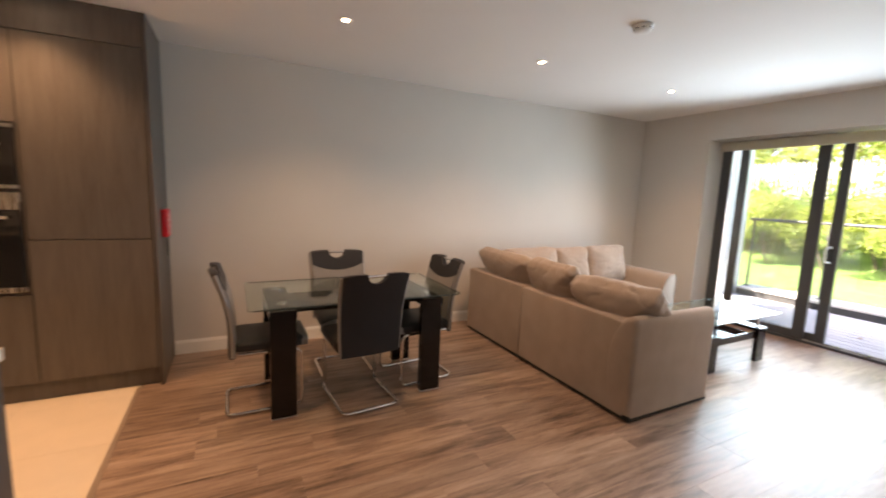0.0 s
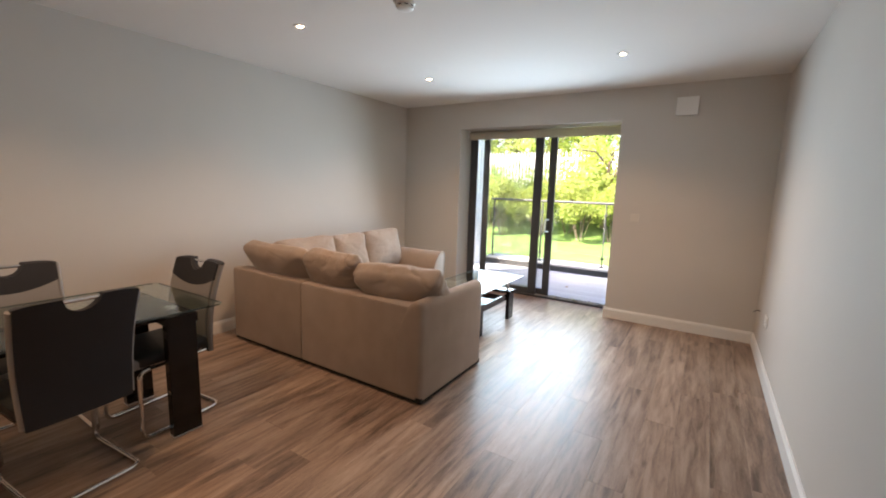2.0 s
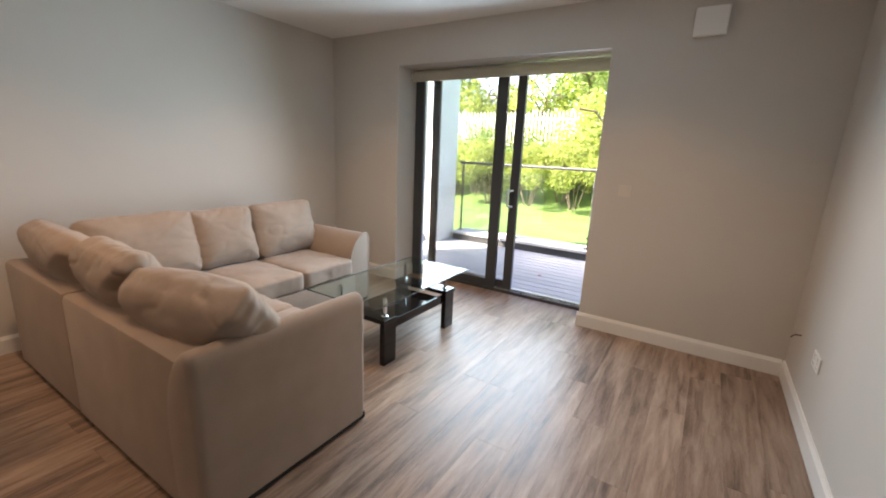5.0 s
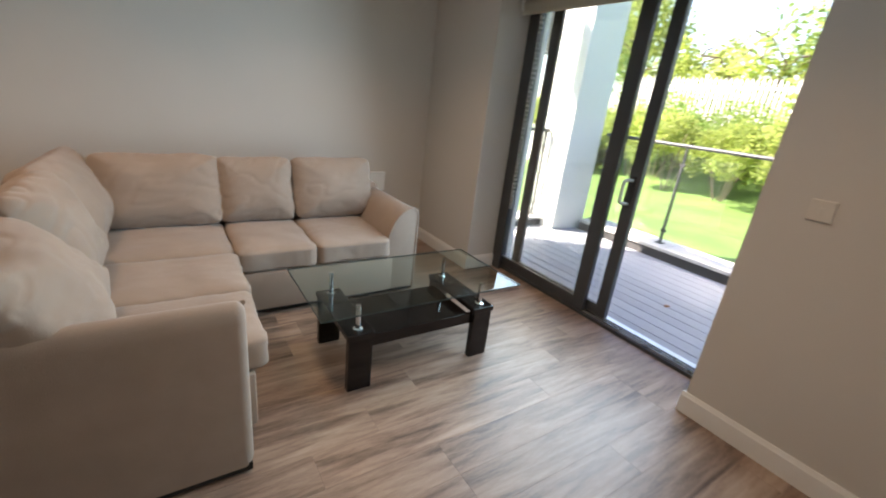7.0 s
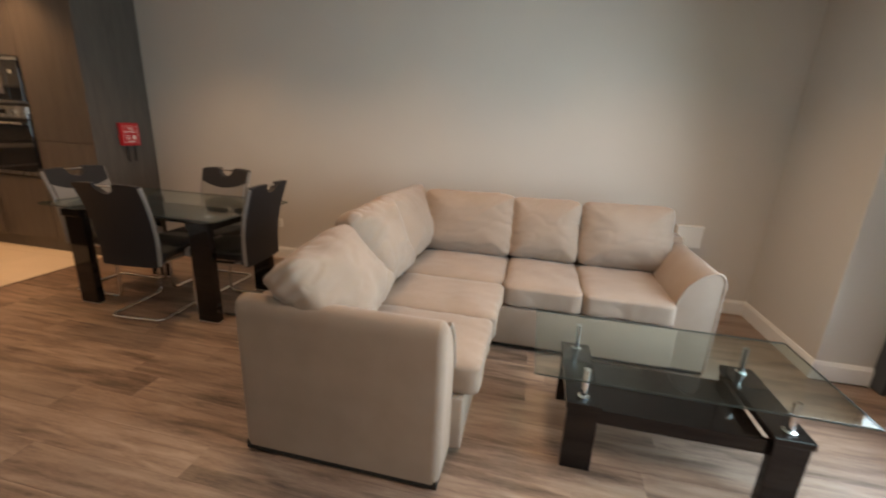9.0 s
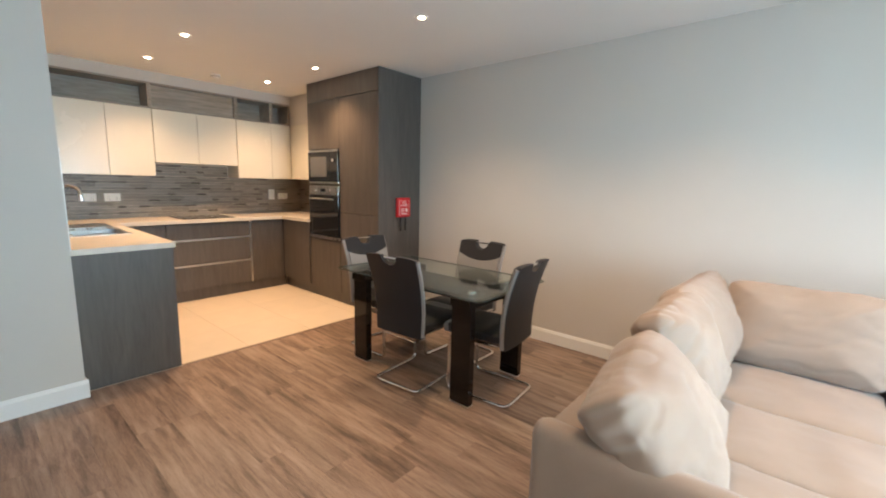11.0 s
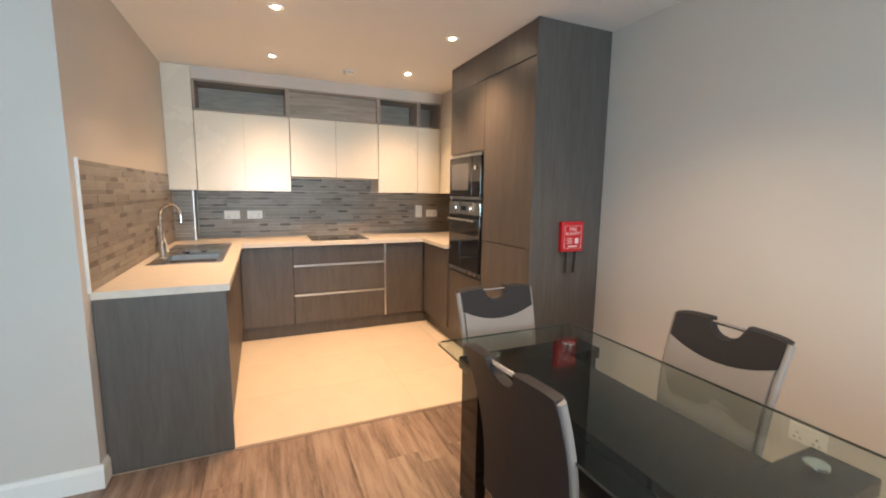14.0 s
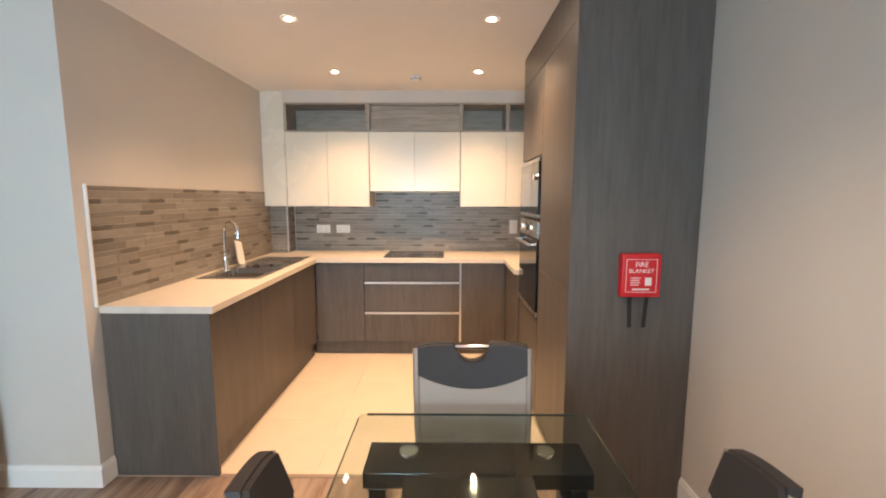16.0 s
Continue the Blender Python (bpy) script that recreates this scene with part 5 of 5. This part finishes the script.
def slab_piece(name, key, cache, sx, sy, sz, mat, bev):
    """A shared small slab: its top at z = 0, its centre at the origin."""
    if key not in cache:
        bm = bmesh.new()
        hx, hy = sx / 2, sy / 2
        rows = [[(-hx, -hy, -sz), (hx, -hy, -sz), (hx, hy, -sz), (-hx, hy, -sz)], [(-hx, -hy, -bev), (hx, -hy, -bev), (hx, hy, -bev), (-hx, hy, -bev)],
                [(-hx + bev, -hy + bev, 0), (hx - bev, -hy + bev, 0), (hx - bev, hy - bev, 0), (-hx + bev, hy - bev, 0)]]
        vs = [[bm.verts.new(p) for p in r] for r in rows]
        for a, b in zip(vs, vs[1:]):
            for i in range(4):
                bm.faces.new((a[i], a[(i + 1) % 4], b[(i + 1) % 4], b[i]))
        bm.faces.new(vs[2])
        me = bpy.data.meshes.new(name)
        bm.to_mesh(me)
        bm.free()
        me.materials.append(mat)
        cache[key] = me
    return cache[key]


def lay(name, me, parent, loc, turn=None):
    ob = new(name, me)
    ob.parent = parent
    if turn is None:
        ob.location = loc
    else:
        ob.matrix_local = Matrix.Translation(loc) @ turn
    return ob


cache = piece_meshes()
rng = random.Random(9)
PW, PL = 0.178, 1.22
rows_n = int((LY - RY) / PW) + 1
for r in range(rows_n):
    y0, y1 = RY + r * PW, min(RY + (r + 1) * PW, LY)
    if y1 - y0 < 0.02:
        continue
    xa = CX + 0.008 if y0 > KY - 0.1 else SX
    x = xa
    first_len = round(rng.uniform(0.25, PL), 1)
    while x < WX + 0.34 - 0.02:
        end = min(x + (first_len if x == xa else PL), WX + 0.345)
        if end > WX and not (y0 > OY0 - 0.1 and y1 < OY1 + 0.1):
            end = min(end, WX)
        if end - x < 0.03:
            break
        L = end - x - 0.0005
        me = slab_piece("plank", (round(L, 3), round(y1 - y0, 3)), cache, L, y1 - y0 - 0.0005, 0.0095, PLANK, 0.0004)
        lay("plank", me, floor, ((x + end) / 2, (y0 + y1) / 2, 0))
        x = end
TS = 0.597
for i in range(5):
    for j in range(4):
        x0, x1 = max(BX, CX - 0.012 - TS * (i + 1)), CX - 0.012 - TS * i
        y0, y1 = 1.60 + TS * j, min(1.60 + TS * (j + 1), LY)
        if x1 - x0 < 0.05 or y1 - y0 < 0.05:
            continue
        me = slab_piece("floor_tile", ("t", round(x1 - x0, 3), round(y1 - y0, 3)), cache, x1 - x0 - 0.002, y1 - y0 - 0.002, 0.0055, FTILE, 0.001)
        lay("floor_tile", me, kfloor, ((x0 + x1) / 2, (y0 + y1) / 2, 0.0))
for k in range(14):
    x0 = OUT + 0.035 + 0.145 * k
    if x0 + 0.14 > 7.52:
        break
    me = slab_piece("deck_board", "deck", cache, 0.139, 6.4, 0.024, DECK, 0.003)
    lay("deck_board", me, deck, (x0 + 0.07, 1.2, -0.022))


def strips(u0, u1, v0, v1, rng):
    """Strip tiles of a splashback, tall pale rows between low rows with dark strips: yields (u, v, length, height, dark)."""
    v, n = v0, 0
    while v < v1 - 0.012:
        low = n % 2
        hgt = min(0.027 if low else 0.041, v1 - v)
        u, dark = u0, False
        while u < u1 - 0.01:
            dark = bool(low) and not dark and rng.random() < 0.5
            ln = min(rng.choice((0.08, 0.11, 0.14) if dark else (0.12, 0.18, 0.24) if low else (0.16, 0.22, 0.30)), u1 - u)
            if u1 - u - ln < 0.03:
                ln = u1 - u
            yield u, v, ln, hgt, dark
            u += ln
        v += hgt + 0.0008
        n += 1


def mosaic(name, island, stops):
    m, nodes, links, b = shader(name)
    if island:
        src = nodes.new("ShaderNodeNewGeometry").outputs["Random Per Island"]
    else:
        src = nodes.new("ShaderNodeObjectInfo").outputs["Random"]
    tones = ramp(nodes, stops)
    links.new(src, tones.inputs[0])
    co = nodes.new("ShaderNodeTexCoord")
    n = nodes.new("ShaderNodeTexNoise")
    n.inputs["Scale"].default_value, n.inputs["Detail"].default_value = 22, 5
    links.new(co.outputs["Object"], n.inputs["Vector"])
    hs, mr = nodes.new("ShaderNodeHueSaturation"), nodes.new("ShaderNodeMapRange")
    mr.inputs[3].default_value, mr.inputs[4].default_value = 0.8, 1.2
    links.new(n.outputs[0], mr.inputs[0])
    links.new(mr.outputs[0], hs.inputs["Value"])
    links.new(tones.outputs[0], hs.inputs["Color"])
    links.new(hs.outputs[0], b.inputs["Base Color"])
    b.inputs["Roughness"].default_value = 0.4
    bp = nodes.new("ShaderNodeBump")
    bp.inputs["Strength"].default_value, bp.inputs["Distance"].default_value = 0.1, 0.003
    links.new(n.outputs[0], bp.inputs["Height"])
    links.new(bp.outputs[0], b.inputs["Normal"])
    return m


PALE_TONES = [(0.0, (0.185, 0.162, 0.136)), (0.5, (0.235, 0.208, 0.177)), (1.0, (0.285, 0.254, 0.218))]
DARK_TONES = [(0.0, (0.088, 0.073, 0.060)), (1.0, (0.138, 0.117, 0.098))]
MOSAIC = {d: mosaic("mosaic tile strip", False, DARK_TONES if d else PALE_TONES) for d in (False, True)}
MOSAIC_FAR = {d: mosaic("mosaic tile strip far", True, DARK_TONES if d else PALE_TONES) for d in (False, True)}
rng = random.Random(21)
turn_y = Matrix.Rotation(radians(-90), 4, "X")          # top of the slab towards +y
for u, v, ln, hg, dark in strips(0.703, 2.90, WT1 + 0.002, 1.578, rng):
    me = slab_piece("tile_strip", ("s", round(ln, 3), round(hg, 3), dark), cache, ln - 0.0006, hg - 0.0006, 0.004, MOSAIC[dark], 0.0006)
    lay("tile_strip", me, splash1, (-(u + ln / 2), KY + 0.0075 + rng.uniform(-0.0008, 0.0008), v + hg / 2), turn_y)


def strip_wall(spec, mat):
    """The far strips joined: quads pushed a little off the wall."""
    verts, faces = [], []
    for at, u, v, ln, hg in spec:
        k = len(verts)
        a, b, c, d = u + 0.0004, u + ln - 0.0004, v + 0.0004, v + hg - 0.0004
        for w in (0.0045, 0.0085):
            verts += [at(a, c, w), at(b, c, w), at(b, d, w), at(a, d, w)]
        faces += [(k + 4, k + 5, k + 6, k + 7), (k, k + 1, k + 5, k + 4), (k + 1, k + 2, k + 6, k + 5), (k + 2, k + 3, k + 7, k + 6), (k + 3, k, k + 4, k + 7)]
    me = bpy.data.meshes.new("tile_strips")
    me.from_pydata(verts, [], faces)
    me.materials.append(mat)
    return me


def far_strips(parent, runs):
    """Strips of several wall runs, pale and dark ones joined apart."""
    for dark in (False, True):
        spec = [(at, u, v, ln, hg) for at, cells in runs for u, v, ln, hg, d in cells if d == dark]
        ob = tagged(new("tile_strips", strip_wall(spec, MOSAIC_FAR[dark])), kind="stuff")
        ob.parent = parent


far_strips(splash2, [(lambda u, v, w: (BX + w, u, v), list(strips(1.286, LY - 0.005, WT1 + 0.002, CZ0, rng))),
                     (lambda u, v, w: (BX + w, u, v), list(strips(2.16, 3.055, CZ0 + 0.003, 1.583, rng))),
                     (lambda u, v, w: (u, LY - w, v), list(strips(BX + 0.01, -1.876, WT1 + 0.002, CZ0, rng)))])
far_strips(box, [(lambda u, v, w: (-2.9045 + w, u, v), list(strips(KY + 0.01, 1.271, WT1 + 0.002, CZ0, rng))),
                 (lambda u, v, w: (u, 1.2705 + w, v), list(strips(BX + 0.01, -2.906, WT1 + 0.002, CZ0, rng)))])
